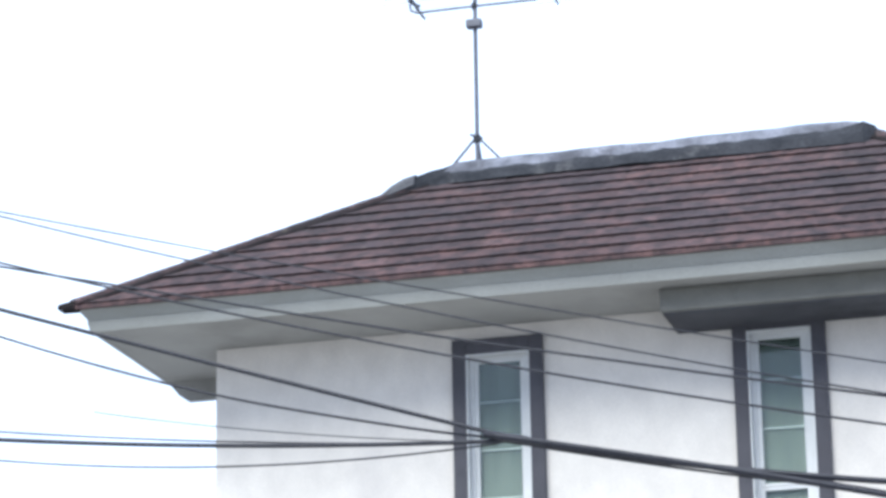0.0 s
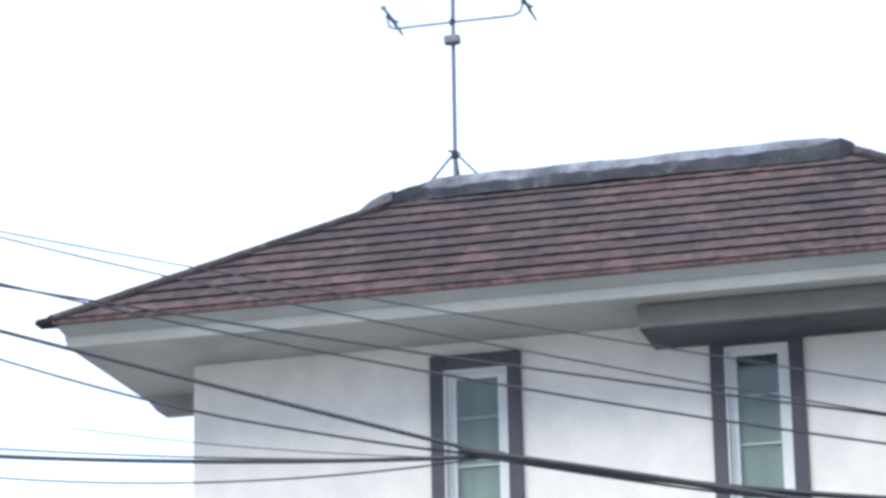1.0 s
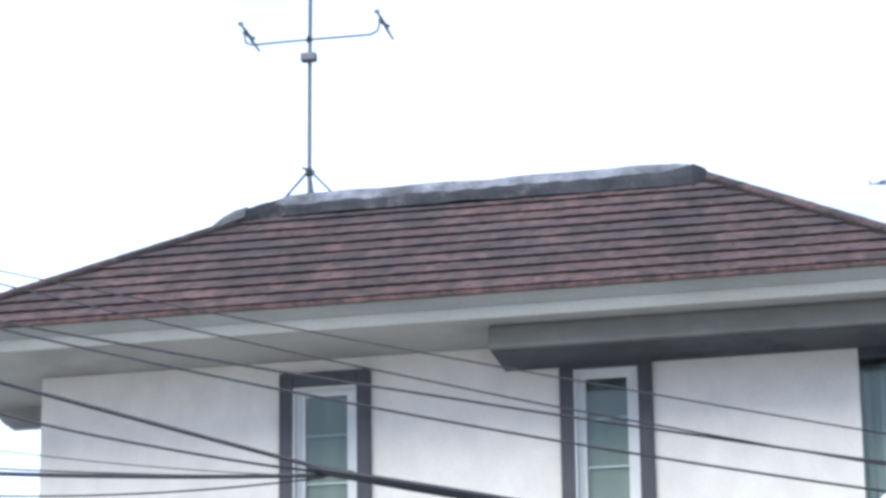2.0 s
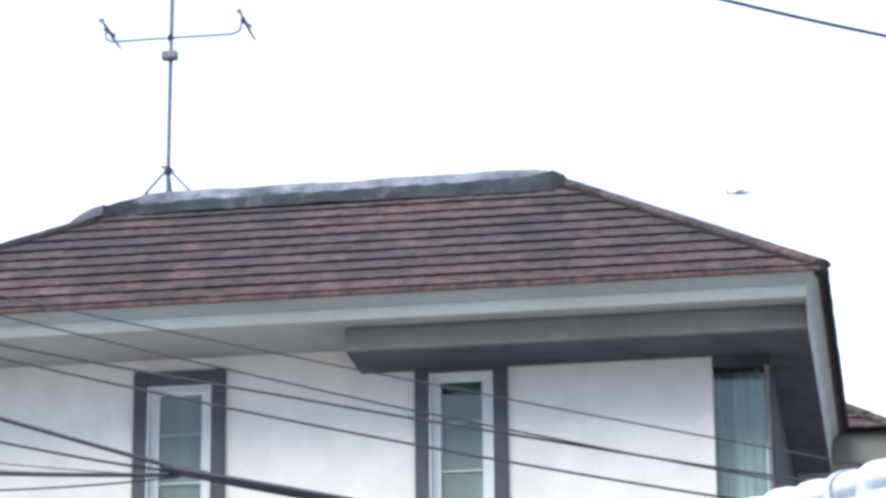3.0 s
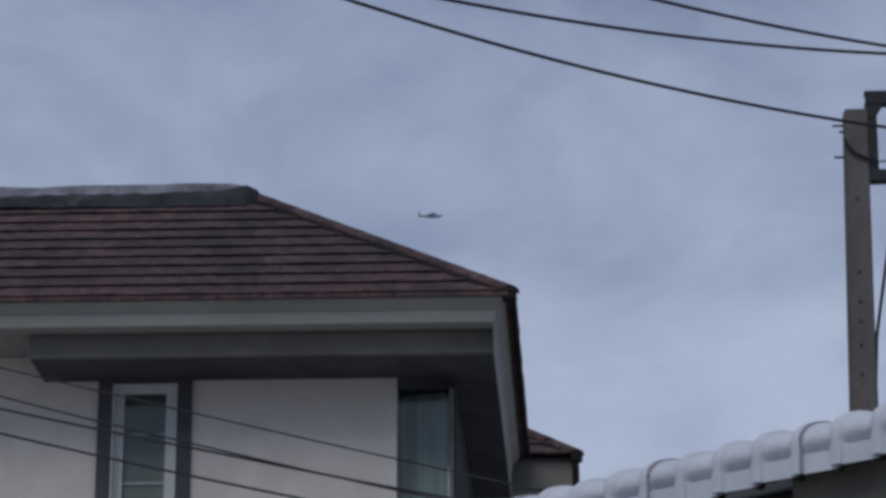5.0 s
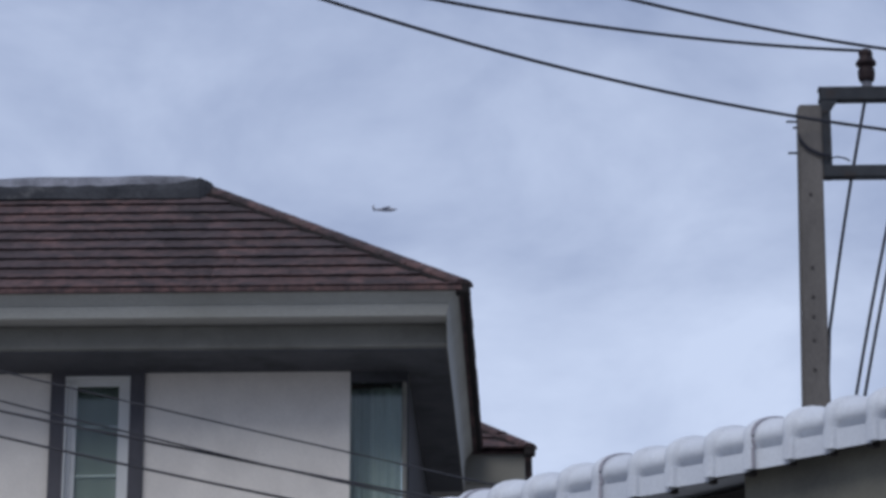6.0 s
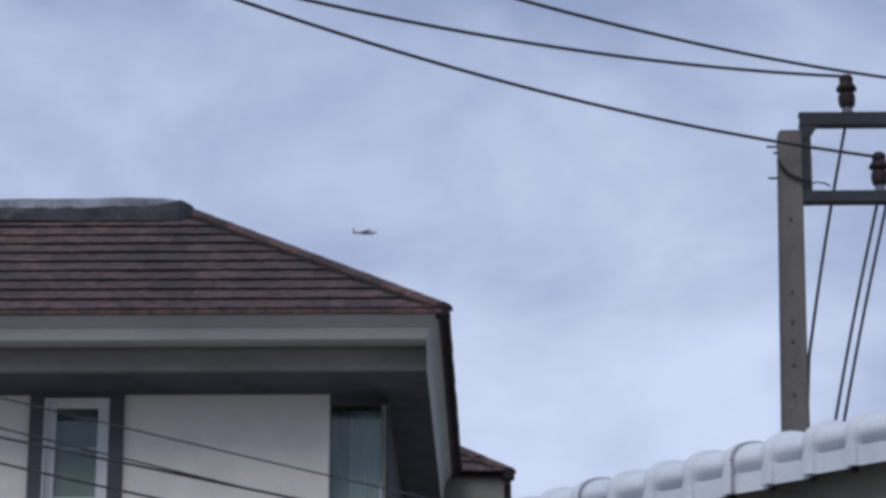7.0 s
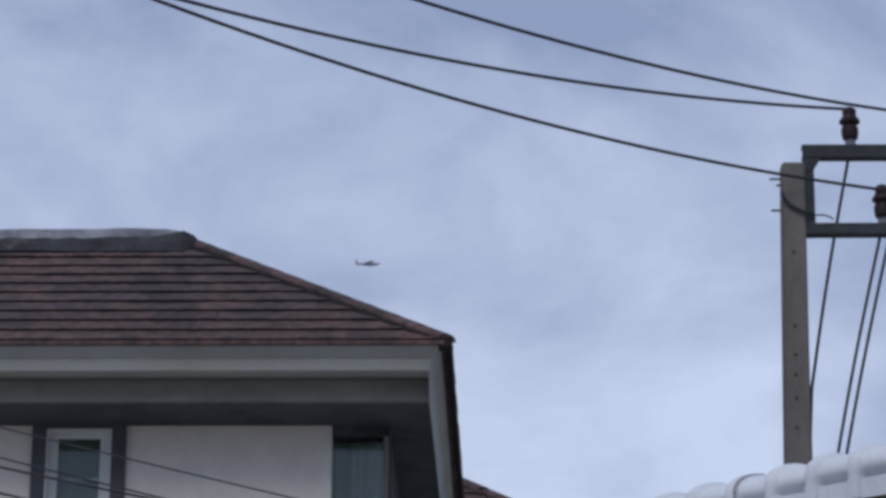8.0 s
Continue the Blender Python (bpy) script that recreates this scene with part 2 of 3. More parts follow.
    for v in made:
        v.co = Vector([(lo[i] + hi[i]) / 2 + v.co[i] * (hi[i] - lo[i]) for i in range(3)])
    if bevel:
        edges = list({e_ for v in made for e_ in v.link_edges})
        bmesh.ops.bevel(bm, geom=edges, offset=bevel, segments=2, profile=0.6, affect="EDGES")
    return bm


def box(lo, hi, bevel=0.0):
    return put_box(bmesh.new(), lo, hi, bevel)


def tube(points, radius, sides=6, closed_ends=True, bm=None):
    """A round bar swept along points; radius may be a list."""
    bm = bm or bmesh.new()
    pts = [Vector(p) for p in points]
    radii = radius if isinstance(radius, (list, tuple)) else [radius] * len(pts)
    rings = []
    for i, p in enumerate(pts):
        d = (pts[min(i + 1, len(pts) - 1)] - pts[max(i - 1, 0)]).normalized()
        s = d.cross(Vector((0, 0, 1)))
        s = s.normalized() if s.length > 1e-3 else Vector((1, 0, 0))
        t = s.cross(d).normalized()
        rings.append([bm.verts.new(p + radii[i] * (math.cos(k * math.tau / sides) * s + math.sin(k * math.tau / sides) * t)) for k in range(sides)])
    for r0, r1 in zip(rings, rings[1:]):
        for k in range(sides):
            bm.faces.new((r0[k], r0[(k + 1) % sides], r1[(k + 1) % sides], r1[k]))
    if closed_ends:
        bm.faces.new(rings[0])
        bm.faces.new(list(reversed(rings[-1])))
    return bm


def lathe(profile, base, axis=(0, 0, 1), sides=14):
    """A turned body: profile of (radius, distance along the axis)."""
    bm = bmesh.new()
    q = Vector((0, 0, 1)).rotation_difference(Vector(axis)).to_matrix()
    rings = [[bm.verts.new(Vector(base) + q @ Vector((r * math.cos(k * math.tau / sides), r * math.sin(k * math.tau / sides), h))) for k in range(sides)] for r, h in profile]
    for r0, r1 in zip(rings, rings[1:]):
        for k in range(sides):
            bm.faces.new((r0[k], r0[(k + 1) % sides], r1[(k + 1) % sides], r1[k]))
    bm.faces.new(list(reversed(rings[0])))
    bm.faces.new(rings[-1])
    return bm


def prism(outline, y0, y1):
    """An outline in x and z, drawn out from y0 to y1."""
    bm = bmesh.new()
    a_ = [bm.verts.new((x, y0, z)) for x, z in outline]
    b_ = [bm.verts.new((x, y1, z)) for x, z in outline]
    n = len(outline)
    bm.faces.new(a_)
    bm.faces.new(list(reversed(b_)))
    for i in range(n):
        bm.faces.new((a_[i], b_[i], b_[(i + 1) % n], a_[(i + 1) % n]))
    return bm


def hanging(p0, p1, sag, n=28):
    p0, p1 = Vector(p0), Vector(p1)
    return [p0.lerp(p1, i / n) - Vector((0, 0, 4 * sag * (i / n) * (1 - i / n))) for i in range(n + 1)]


# ---------------------------------------------------------------- ground
bm = bmesh.new()
bmesh.ops.create_grid(bm, x_segments=8, y_segments=8, size=900)
tagged(part("ground", bm, GROUND), "pale worn concrete street and yards", "ground", kind="structure")

# ---------------------------------------------------------------- main house
EAVE_Y, EAVE_Z = 24.0, 8.868          # lower edge of the tiles
EAVE_L, EAVE_R = -9.82, -0.57
RUN, RISE, RUN_LEFT = 2.46, 1.70, 2.90
SLOPE = math.atan2(RISE, RUN)
RIDGE_Y, RIDGE_Z = EAVE_Y + RUN, EAVE_Z + RISE
WALL_Y, WALL_L, WALL_R = 25.05, -8.82, -1.115
SOFFIT_Z = 8.66
BACK_L, BACK = 26.06, 29.6

house = thing("house", "cream rendered house with a brown-red tiled hip roof", "house", at=(0, 0, 0))

# walls, with openings for the two narrow windows and the corner window
W_TOP, W_SILL = 8.32, 6.60
NARROW = [(-6.505, -5.937), (-4.027, -3.475)]
W_HEAD = 8.405
CORNER = -1.605
THICK = 0.2


def pierced_wall(xs, zs, holes, y0, y1):
    """One wall sheet of thickness y0..y1 on a grid of x and z lines, with the cells in holes left open."""
    bm_ = bmesh.new()
    v = {(i, k, d): bm_.verts.new((x, y, z)) for i, x in enumerate(xs) for k, z in enumerate(zs) for d, y in enumerate((y0, y1))}
    solid = {(i, k) for i in range(len(xs) - 1) for k in range(len(zs) - 1)} - set(holes)
    for i, k in solid:
        for d in (0, 1):
            bm_.faces.new((v[i, k, d], v[i + 1, k, d], v[i + 1, k + 1, d], v[i, k + 1, d]))
        for di, dk, c0, c1 in ((-1, 0, (i, k), (i, k + 1)), (1, 0, (i + 1, k), (i + 1, k + 1)), (0, -1, (i, k), (i + 1, k)), (0, 1, (i, k + 1), (i + 1, k + 1))):
            if (i + di, k + dk) not in solid:
                bm_.faces.new((v[(*c0, 0)], v[(*c1, 0)], v[(*c1, 1)], v[(*c0, 1)]))
    loose = [w for w in bm_.verts if not w.link_faces]
    bmesh.ops.delete(bm_, geom=loose, context="VERTS")
    return bm_


part("front_wall", pierced_wall((WALL_L, NARROW[0][0], NARROW[0][1], NARROW[1][0], NARROW[1][1], CORNER, WALL_R), (0, W_SILL, W_HEAD, SOFFIT_Z),
                                [(1, 1), (3, 1), (5, 1), (5, 2)], WALL_Y, WALL_Y + THICK), WALL, house)
part("side_wall", box((WALL_L, WALL_Y + THICK, 0), (WALL_L + THICK, 31.5, SOFFIT_Z)), WALL, house)
bm = bmesh.new()
put_box(bm, (WALL_R - THICK, WALL_Y + THICK, 0), (WALL_R, 31.5, W_SILL))
put_box(bm, (WALL_R - THICK, WALL_Y + 6.0, W_SILL), (WALL_R, 31.5, SOFFIT_Z))
part("side_wall", bm, WALL, house)
part("back_wall", box((WALL_L + THICK, 31.3, 0), (WALL_R - THICK, 31.5, SOFFIT_Z)), WALL, house)
part("inner_floor", box((WALL_L + THICK, WALL_Y + THICK, 5.6), (WALL_R - THICK, 31.3, 5.8)), DARK, house)


def swept(profile, bm=None):
    """An eave moulding along the left end, the front and the right side. Profile: (outward, height)."""
    bm = bm or bmesh.new()
    fx, fy, gx = -9.63, 24.15, -0.79
    rows_ = [[bm.verts.new(c) for c in ((fx - d, BACK_L, z), (fx - d, fy - d, z), (gx + d, fy - d, z), (gx + d, BACK, z))] for d, z in profile]
    n = len(rows_)
    for i in range(n):
        for k in range(3):
            bm.faces.new((rows_[i][k], rows_[i][k + 1], rows_[(i + 1) % n][k + 1], rows_[(i + 1) % n][k]))
    bm.faces.new([r[0] for r in rows_])
    bm.faces.new([r[3] for r in reversed(rows_)])
    return bm


part("fascia", swept([(0.0, SOFFIT_Z), (0.030, SOFFIT_Z), (0.056, SOFFIT_Z + 0.090), (0.046, SOFFIT_Z + 0.096), (0.132, SOFFIT_Z + 0.203), (0.0, SOFFIT_Z + 0.203)]), FASCIA, house, "pale grey painted stepped fascia")
part("soffit", box((-9.63, 24.15, SOFFIT_Z + 0.004), (-4.75, WALL_Y + 0.3, SOFFIT_Z + 0.05)), SOFFIT, house, "cream boarded soffit with faint dirt")
part("soffit", box((-9.63, WALL_Y + 0.3, SOFFIT_Z + 0.004), (WALL_L + 0.2, BACK_L, SOFFIT_Z + 0.05)), SOFFIT, house)
part("soffit", box((-4.75, 24.15, SOFFIT_Z + 0.004), (-0.79, WALL_Y + 0.3, SOFFIT_Z + 0.05)), SOFFIT, house)
part("soffit", box((WALL_R - 0.2, WALL_Y + 0.3, SOFFIT_Z + 0.004), (-0.79, BACK, SOFFIT_Z + 0.05)), SOFFIT, house)
part("eave_return", prism([(-9.66, SOFFIT_Z + 0.2), (-9.645, SOFFIT_Z + 0.002), (-9.58, SOFFIT_Z - 0.07), (-9.53, SOFFIT_Z - 0.13), (-9.45, SOFFIT_Z - 0.185), (WALL_L - 0.002, SOFFIT_Z - 0.185), (WALL_L - 0.002, SOFFIT_Z + 0.2)], BACK_L - 0.03, BACK_L + 0.05), SOFFIT, house)

# dropped bulkhead under the eave, from beside the second window round the right corner
DROP_Z, BULK_L, BULK_Y, BULK_R = 8.452, -4.64, 24.36, -0.762
bm = bmesh.new()
ring = [(BULK_L, BULK_Y), (BULK_R, BULK_Y), (BULK_R, BACK), (WALL_R, BACK), (WALL_R, WALL_Y - 0.002), (BULK_L, WALL_Y - 0.002)]
low = [bm.verts.new((x, y, DROP_Z)) for x, y in ring]
top = [bm.verts.new((x, y, SOFFIT_Z)) for x, y in ring]
for k in range(6):
    bm.faces.new((low[k], low[(k + 1) % 6], top[(k + 1) % 6], top[k]))
bm.faces.new(low)
bm.faces.new(top)
bmesh.ops.bevel(bm, geom=[e_ for e_ in bm.edges if abs(e_.verts[0].co.z - e_.verts[1].co.z) < 0.01], offset=0.012, segments=2, affect="EDGES")
bulk = part("bulkhead", bm, OLIVE, house, "olive-grey boxed bulkhead under the eave")
# thin dark sheet: slate paint with the bulkhead's underside shade in its colour
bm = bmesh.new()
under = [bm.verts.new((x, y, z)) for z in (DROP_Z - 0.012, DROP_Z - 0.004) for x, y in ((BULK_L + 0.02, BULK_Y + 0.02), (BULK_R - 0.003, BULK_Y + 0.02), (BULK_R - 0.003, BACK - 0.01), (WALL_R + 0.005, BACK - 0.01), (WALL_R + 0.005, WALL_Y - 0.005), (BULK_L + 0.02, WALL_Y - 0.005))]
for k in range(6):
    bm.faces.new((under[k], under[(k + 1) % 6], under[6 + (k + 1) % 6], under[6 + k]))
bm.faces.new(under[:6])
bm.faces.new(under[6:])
side = prism([(0.19, SOFFIT_Z + 0.072), (0.19, SOFFIT_Z + 0.004), (0.37, DROP_Z - 0.013), (BACK - EAVE_Y, DROP_Z - 0.013), (BACK - EAVE_Y, SOFFIT_Z + 0.072)], 0.752, 0.7618)
bmesh.ops.transform(side, matrix=Matrix(((0, -1, 0, 0), (1, 0, 0, EAVE_Y), (0, 0, 1, 0), (0, 0, 0, 1))), verts=side.verts)
part("side_board", side, FASCIA, bulk, "pale grey painted side board")
part("underside", bm, BROW, bulk, "dark slate painted underside, shade in its colour")


def narrow_window(x0, x1):
    """A recessed narrow sash window with a raised dark surround."""
    w = part("window", box((x0, WALL_Y - 0.06, W_SILL - 0.06), (x1, WALL_Y + 0.12, W_SILL), 0.006), FRAME, house)
    s = bmesh.new()
    o, y0 = 0.125, WALL_Y - 0.05
    put_box(s, (x0 - o, y0, W_SILL - 0.2), (x0, WALL_Y, W_TOP + 0.225), 0.012)
    put_box(s, (x1, y0, W_SILL - 0.2), (x1 + o, WALL_Y, W_TOP + 0.225), 0.012)
    put_box(s, (x0, y0 + 0.003, W_HEAD), (x1, WALL_Y, W_TOP + 0.222), 0.012)
    put_box(s, (x0, y0 + 0.003, W_SILL - 0.2), (x1, WALL_Y, W_SILL - 0.06), 0.012)
    part("surround", s, TRIM, w, "plum-grey raised surround")
    yf = WALL_Y + 0.06
    r = bmesh.new()
    put_box(r, (x0, y0 + 0.006, W_SILL), (x0 + 0.012, yf, W_HEAD), 0.003)
    put_box(r, (x1 - 0.012, y0 + 0.006, W_SILL), (x1, yf, W_HEAD), 0.003)
    put_box(r, (x0 + 0.012, y0 + 0.006, W_HEAD - 0.012), (x1 - 0.012, yf, W_HEAD), 0.003)
    part("reveal_lining", r, FRAME, w, "off-white reveal lining")
    ga, gb, gt = x0 + 0.083, x1 - 0.110, 8.347
    f = bmesh.new()
    put_box(f, (x0, yf, W_SILL), (ga - 0.036, yf + 0.06, W_HEAD), 0.006)
    put_box(f, (gb + 0.045, yf, W_SILL), (x1, yf + 0.06, W_HEAD), 0.006)
    put_box(f, (ga - 0.036, yf, gt + 0.03), (gb + 0.045, yf + 0.06, W_HEAD), 0.006)
    part("window_frame", f, FRAME, w, "white window frame")
    for za, zb in ((7.06, gt + 0.03), (W_SILL, 7.058)):
        sash = bmesh.new()
        put_box(sash, (ga - 0.036, yf + 0.014, za), (ga, yf + 0.055, zb), 0.006)
        put_box(sash, (gb, yf + 0.014, za), (gb + 0.045, yf + 0.055, zb), 0.006)
        put_box(sash, (ga, yf + 0.014, zb - 0.03), (gb, yf + 0.055, zb), 0.006)
        put_box(sash, (ga, yf + 0.014, za), (gb, yf + 0.055, za + 0.03), 0.006)
        part("sash", sash, FRAME, w, "white glazed sash")
        p = part("pane", box((ga, yf + 0.03, za + 0.03), (gb, yf + 0.036, zb - 0.03)), GLASS, w, "green tinted glass")
        p.visible_shadow = False
    for k in range(4):
        part("inner_bar", tube([(x0 + 0.02, WALL_Y + 0.112, 8.0 - 0.43 * k), (x1 - 0.02, WALL_Y + 0.112, 8.0 - 0.43 * k)], 0.010, 6), FRAME, w)
    part("inner_panel", box((x0 + 0.003, WALL_Y + 0.124, W_SILL + 0.003), (x1 - 0.003, WALL_Y + 0.138, W_HEAD - 0.003)), CURTAIN, w, "grey-green curtain behind the glass")


for x0, x1 in NARROW:
    narrow_window(x0, x1)

# corner window
cw = part("corner_window", box((CORNER, WALL_Y + 0.02, 8.36), (WALL_R, WALL_Y + 0.15, SOFFIT_Z)), BROW, house)
p = part("pane", box((CORNER, WALL_Y + 0.06, W_SILL), (WALL_R - 0.05, WALL_Y + 0.066, 8.36)), GLASS, cw, "green tinted glass")
p.visible_shadow = False
p = part("pane", box((WALL_R - 0.010, WALL_Y + 0.12, W_SILL), (WALL_R - 0.004, WALL_Y + 0.26, 8.36)), GLASS, cw, "green tinted glass")
p.visible_shadow = False
# added dark panel; its colour stands for side glass in shade
part("side_panel", box((WALL_R - 0.030, WALL_Y + 0.26, W_SILL), (WALL_R - 0.002, WALL_Y + 6.0, 8.36), 0.004), SHADE_TIMBER, cw, "dark panel for the shaded side glass")
part("head", box((WALL_R - 0.10, WALL_Y + 0.152, 8.362), (WALL_R - 0.004, WALL_Y + 6.0, SOFFIT_Z)), BROW, cw, "dark slate window head")
part("corner_post", box((WALL_R - 0.05, WALL_Y + 0.05, W_SILL), (WALL_R - 0.012, WALL_Y + 0.12, 8.36), 0.004), OLIVE, cw, "olive-grey corner post")


def drape(x0, x1, y0, material, label):
    """A hanging curtain with soft folds and a little thickness."""
    bm_ = bmesh.new()
    n_ = int((x1 - x0) / 0.011)
    strip = []
    for k_ in range(n_ + 1):
        x, y = x0 + (x1 - x0) * k_ / n_, y0 + 0.012 * math.sin(k_ * 0.9) + 0.006 * math.sin(k_ * 0.37)
        strip.append([bm_.verts.new((x, y + d, z)) for d in (0.0, 0.004) for z in (W_SILL, 8.36)])
    for p0, p1 in zip(strip, strip[1:]):
        for q0, q1 in ((0, 1), (1, 3), (3, 2), (2, 0)):
            bm_.faces.new((p0[q0], p0[q1], p1[q1], p1[q0]))
    part("curtain", bm_, material, cw, label)


drape(CORNER - 0.03, CORNER + 0.18, WALL_Y + 0.28, SHEER, "grey-green sheer curtain")
drape(CORNER + 0.16, CORNER + 0.425, WALL_Y + 0.25, DRAPE, "pale green curtain")

# roof body under the tiles
bm = bmesh.new()
dz = -0.02
A = [bm.verts.new(c) for c in ((EAVE_L + 0.03, EAVE_Y + 0.05, EAVE_Z + 0.0), (EAVE_R - 0.03, EAVE_Y + 0.05, EAVE_Z + 0.0), (EAVE_R - 0.03, BACK + 0.4, EAVE_Z + dz),
                              (EAVE_L + 0.9, BACK + 0.4, EAVE_Z + dz), (EAVE_L + 0.9, BACK_L, EAVE_Z + dz), (EAVE_L + 0.03, BACK_L, EAVE_Z + dz))]
RL = bm.verts.new((EAVE_L + RUN_LEFT, RIDGE_Y, RIDGE_Z - 0.03))
RR = bm.verts.new((EAVE_R - RUN, RIDGE_Y, RIDGE_Z - 0.03))
for f in ((A[0], A[1], RR, RL), (A[1], A[2], RR), (A[2], A[3], RL, RR), (A[3], A[4], RL), (A[4], A[5], RL), (A[5], A[0], RL), (A[0], A[5], A[4], A[3], A[2], A[1])):
    bm.faces.new(f)
part("roof_body", bm, TILE, house)

part("eave_strip", box((EAVE_L + 0.06, EAVE_Y - 0.012, EAVE_Z - 0.024), (EAVE_R - 0.06, EAVE_Y + 0.03, EAVE_Z + 0.014), 0.004), TILE, house, "red-brown tile edge strip")

# dark strip painted in for the shade beneath the side tiles
part("eave_strip", box((EAVE_R - 0.05, EAVE_Y + 0.1, EAVE_Z - 0.03), (EAVE_R - 0.005, BACK, EAVE_Z + 0.02), 0.004), MORTAR_SHADE, house, "dark strip for the shaded underside of the side tiles")
part("hip_end", box((EAVE_R - 0.11, EAVE_Y - 0.005, EAVE_Z - 0.05), (EAVE_R, EAVE_Y + 0.12, EAVE_Z + 0.05), 0.02), MORTAR_SHADE, house, "dark mortared hip end")
part("hip_end", tube([(EAVE_L + 0.30, EAVE_Y + 0.26, EAVE_Z + 0.13), (EAVE_L + 0.08, EAVE_Y + 0.06, EAVE_Z + 0.02), (EAVE_L - 0.04, EAVE_Y - 0.01, EAVE_Z - 0.010), (EAVE_L - 0.09, EAVE_Y - 0.03, EAVE_Z + 0.004)],
                     [0.055, 0.060, 0.048, 0.022], 10), MORTAR_SHADE, house, "dark pointed mortar hip end")

# ridge of weathered cement, with a lower stepped end
def ridge_bar(stations):
    """A cement course along the ridge, running down the left hip where x lies beyond the ridge's end."""
    bm_ = bmesh.new()
    rings = []
    for x, base, top, half in stations:
        back_ = max(0.0, EAVE_L + RUN_LEFT - x) * RUN / RUN_LEFT
        base, top = base - back_ * RISE / RUN, top - back_ * RISE / RUN
        ring = [(-half, base), (-half * 0.86, base + (top - base) * 0.5), (-half * 0.64, top - 0.02), (-half * 0.4, top), (half * 0.3, top), (half * 0.96, base + (top - base) * 0.5), (half, base)]
        rings.append([bm_.verts.new((x, RIDGE_Y - back_ + y + 0.012 * noise.noise((x * 3, y * 9, 1)), z + 0.018 * noise.noise((x * 2.3, y * 7, z * 3)))) for y, z in ring])
    for r0, r1 in zip(rings, rings[1:]):
        for k in range(len(r0) - 1):
            bm_.faces.new((r0[k], r0[k + 1], r1[k + 1], r1[k]))
        bm_.faces.new((r0[-1], r0[0], r1[0], r1[-1]))
    bm_.faces.new(rings[0])
    bm_.faces.new(list(reversed(rings[-1])))
    return bm_


xa, xb = EAVE_L + RUN_LEFT, EAVE_R - RUN
body = [(xa - 0.56, RIDGE_Z - 0.10, RIDGE_Z + 0.03, 0.08), (xa - 0.44, RIDGE_Z - 0.14, RIDGE_Z + 0.085, 0.13), (xa - 0.2, RIDGE_Z - 0.14, RIDGE_Z + 0.10, 0.17), (xa - 0.02, RIDGE_Z - 0.18, RIDGE_Z + 0.05, 0.29)]
crest = [(xa - 0.12, RIDGE_Z - 0.05, RIDGE_Z + 0.085, 0.17)]
for i in range(45):
    x = xa + 0.05 + (xb - 0.22 - xa - 0.05) * i / 44
    dip = 0.03 * (1 - i / 44)
    body.append((x, RIDGE_Z - 0.20, RIDGE_Z + 0.012 - dip + 0.006 * math.sin(i * 1.9), 0.36))
    crest.append((x, RIDGE_Z - 0.085 + 0.060 * i / 44 + 0.006 * math.sin(i * 0.7), RIDGE_Z + 0.078 + 0.022 * i / 44, 0.275 - 0.03 * i / 44))
body += [(xb - 0.04, RIDGE_Z - 0.18, RIDGE_Z + 0.06, 0.31), (xb + 0.05, RIDGE_Z - 0.16, RIDGE_Z + 0.04, 0.22), (xb + 0.09, RIDGE_Z - 0.14, RIDGE_Z - 0.01, 0.14)]
crest += [(xb - 0.10, RIDGE_Z - 0.015, RIDGE_Z + 0.088, 0.22)]
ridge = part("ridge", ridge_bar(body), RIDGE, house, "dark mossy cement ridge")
# crest colour holds weathering and the sky-facing brightness over the mossy body
part("ridge_crest", ridge_bar(crest), PALE, ridge, "pale weathered cement crest, skylight in its tone")
patch = [(x, RIDGE_Z - 0.02, RIDGE_Z + t_, h_) for x, t_, h_ in ((-7.52, 0.045, 0.075), (-7.44, 0.085, 0.11), (-7.34, 0.112, 0.14), (-7.24, 0.115, 0.15))]
part("repair_patch", ridge_bar(patch), WORN, ridge, "pale cement repair patch")

# ---------------------------------------------------------------- rear wing
wing = thing("rear_wing", "rear wing with cream walls and a red tiled roof", "house wing")
WX, WY = -0.05, 29.6
part("wing_wall", box((WALL_R + 0.01, 30.3, 0), (-0.62, 37, 8.55)), WALL, wing)
part("fascia", box((WALL_R + 0.3, WY + 0.10, 8.55), (WX - 0.1, WY + 0.16, 8.85), 0.01), OLIVE, wing)
part("hip_end", box((WX - 0.11, WY - 0.01, EAVE_Z - 0.06), (WX + 0.005, WY + 0.10, EAVE_Z + 0.05), 0.02), MORTAR_SHADE, wing, "dark mortared hip end")
# side fascia coloured dark for the shade on the wing's side
part("fascia", box((WX - 0.16, WY + 0.16, 8.62), (WX - 0.1, 37, 8.85), 0.01), BROW, wing)
part("soffit", box((WALL_R + 0.01, WY + 0.16, 8.55), (WX - 0.16, 37, 8.59)), SOFFIT, wing)
bm = bmesh.new()
W4 = [bm.verts.new(c) for c in ((WALL_R + 0.02, WY + 0.04, EAVE_Z - 0.02), (WX - 0.03, WY + 0.04, EAVE_Z - 0.02), (WX - 0.03, 37, EAVE_Z - 0.02), (WALL_R + 0.02, 37, EAVE_Z - 0.02),
                               (WALL_R + 0.02, WY + 1.1, EAVE_Z + 0.72), (WALL_R + 0.02, 37, EAVE_Z + 0.72))]
for f in ((0, 1, 4), (1, 2, 5, 4), (2, 3, 5), (3, 0, 4, 5), (0, 3, 2, 1)):
    bm.faces.new([W4[i] for i in f])
part("roof_body", bm, TILE, wing)


# ---------------------------------------------------------------- aerial on the ridge
MX, MY = -6.728, RIDGE_Y
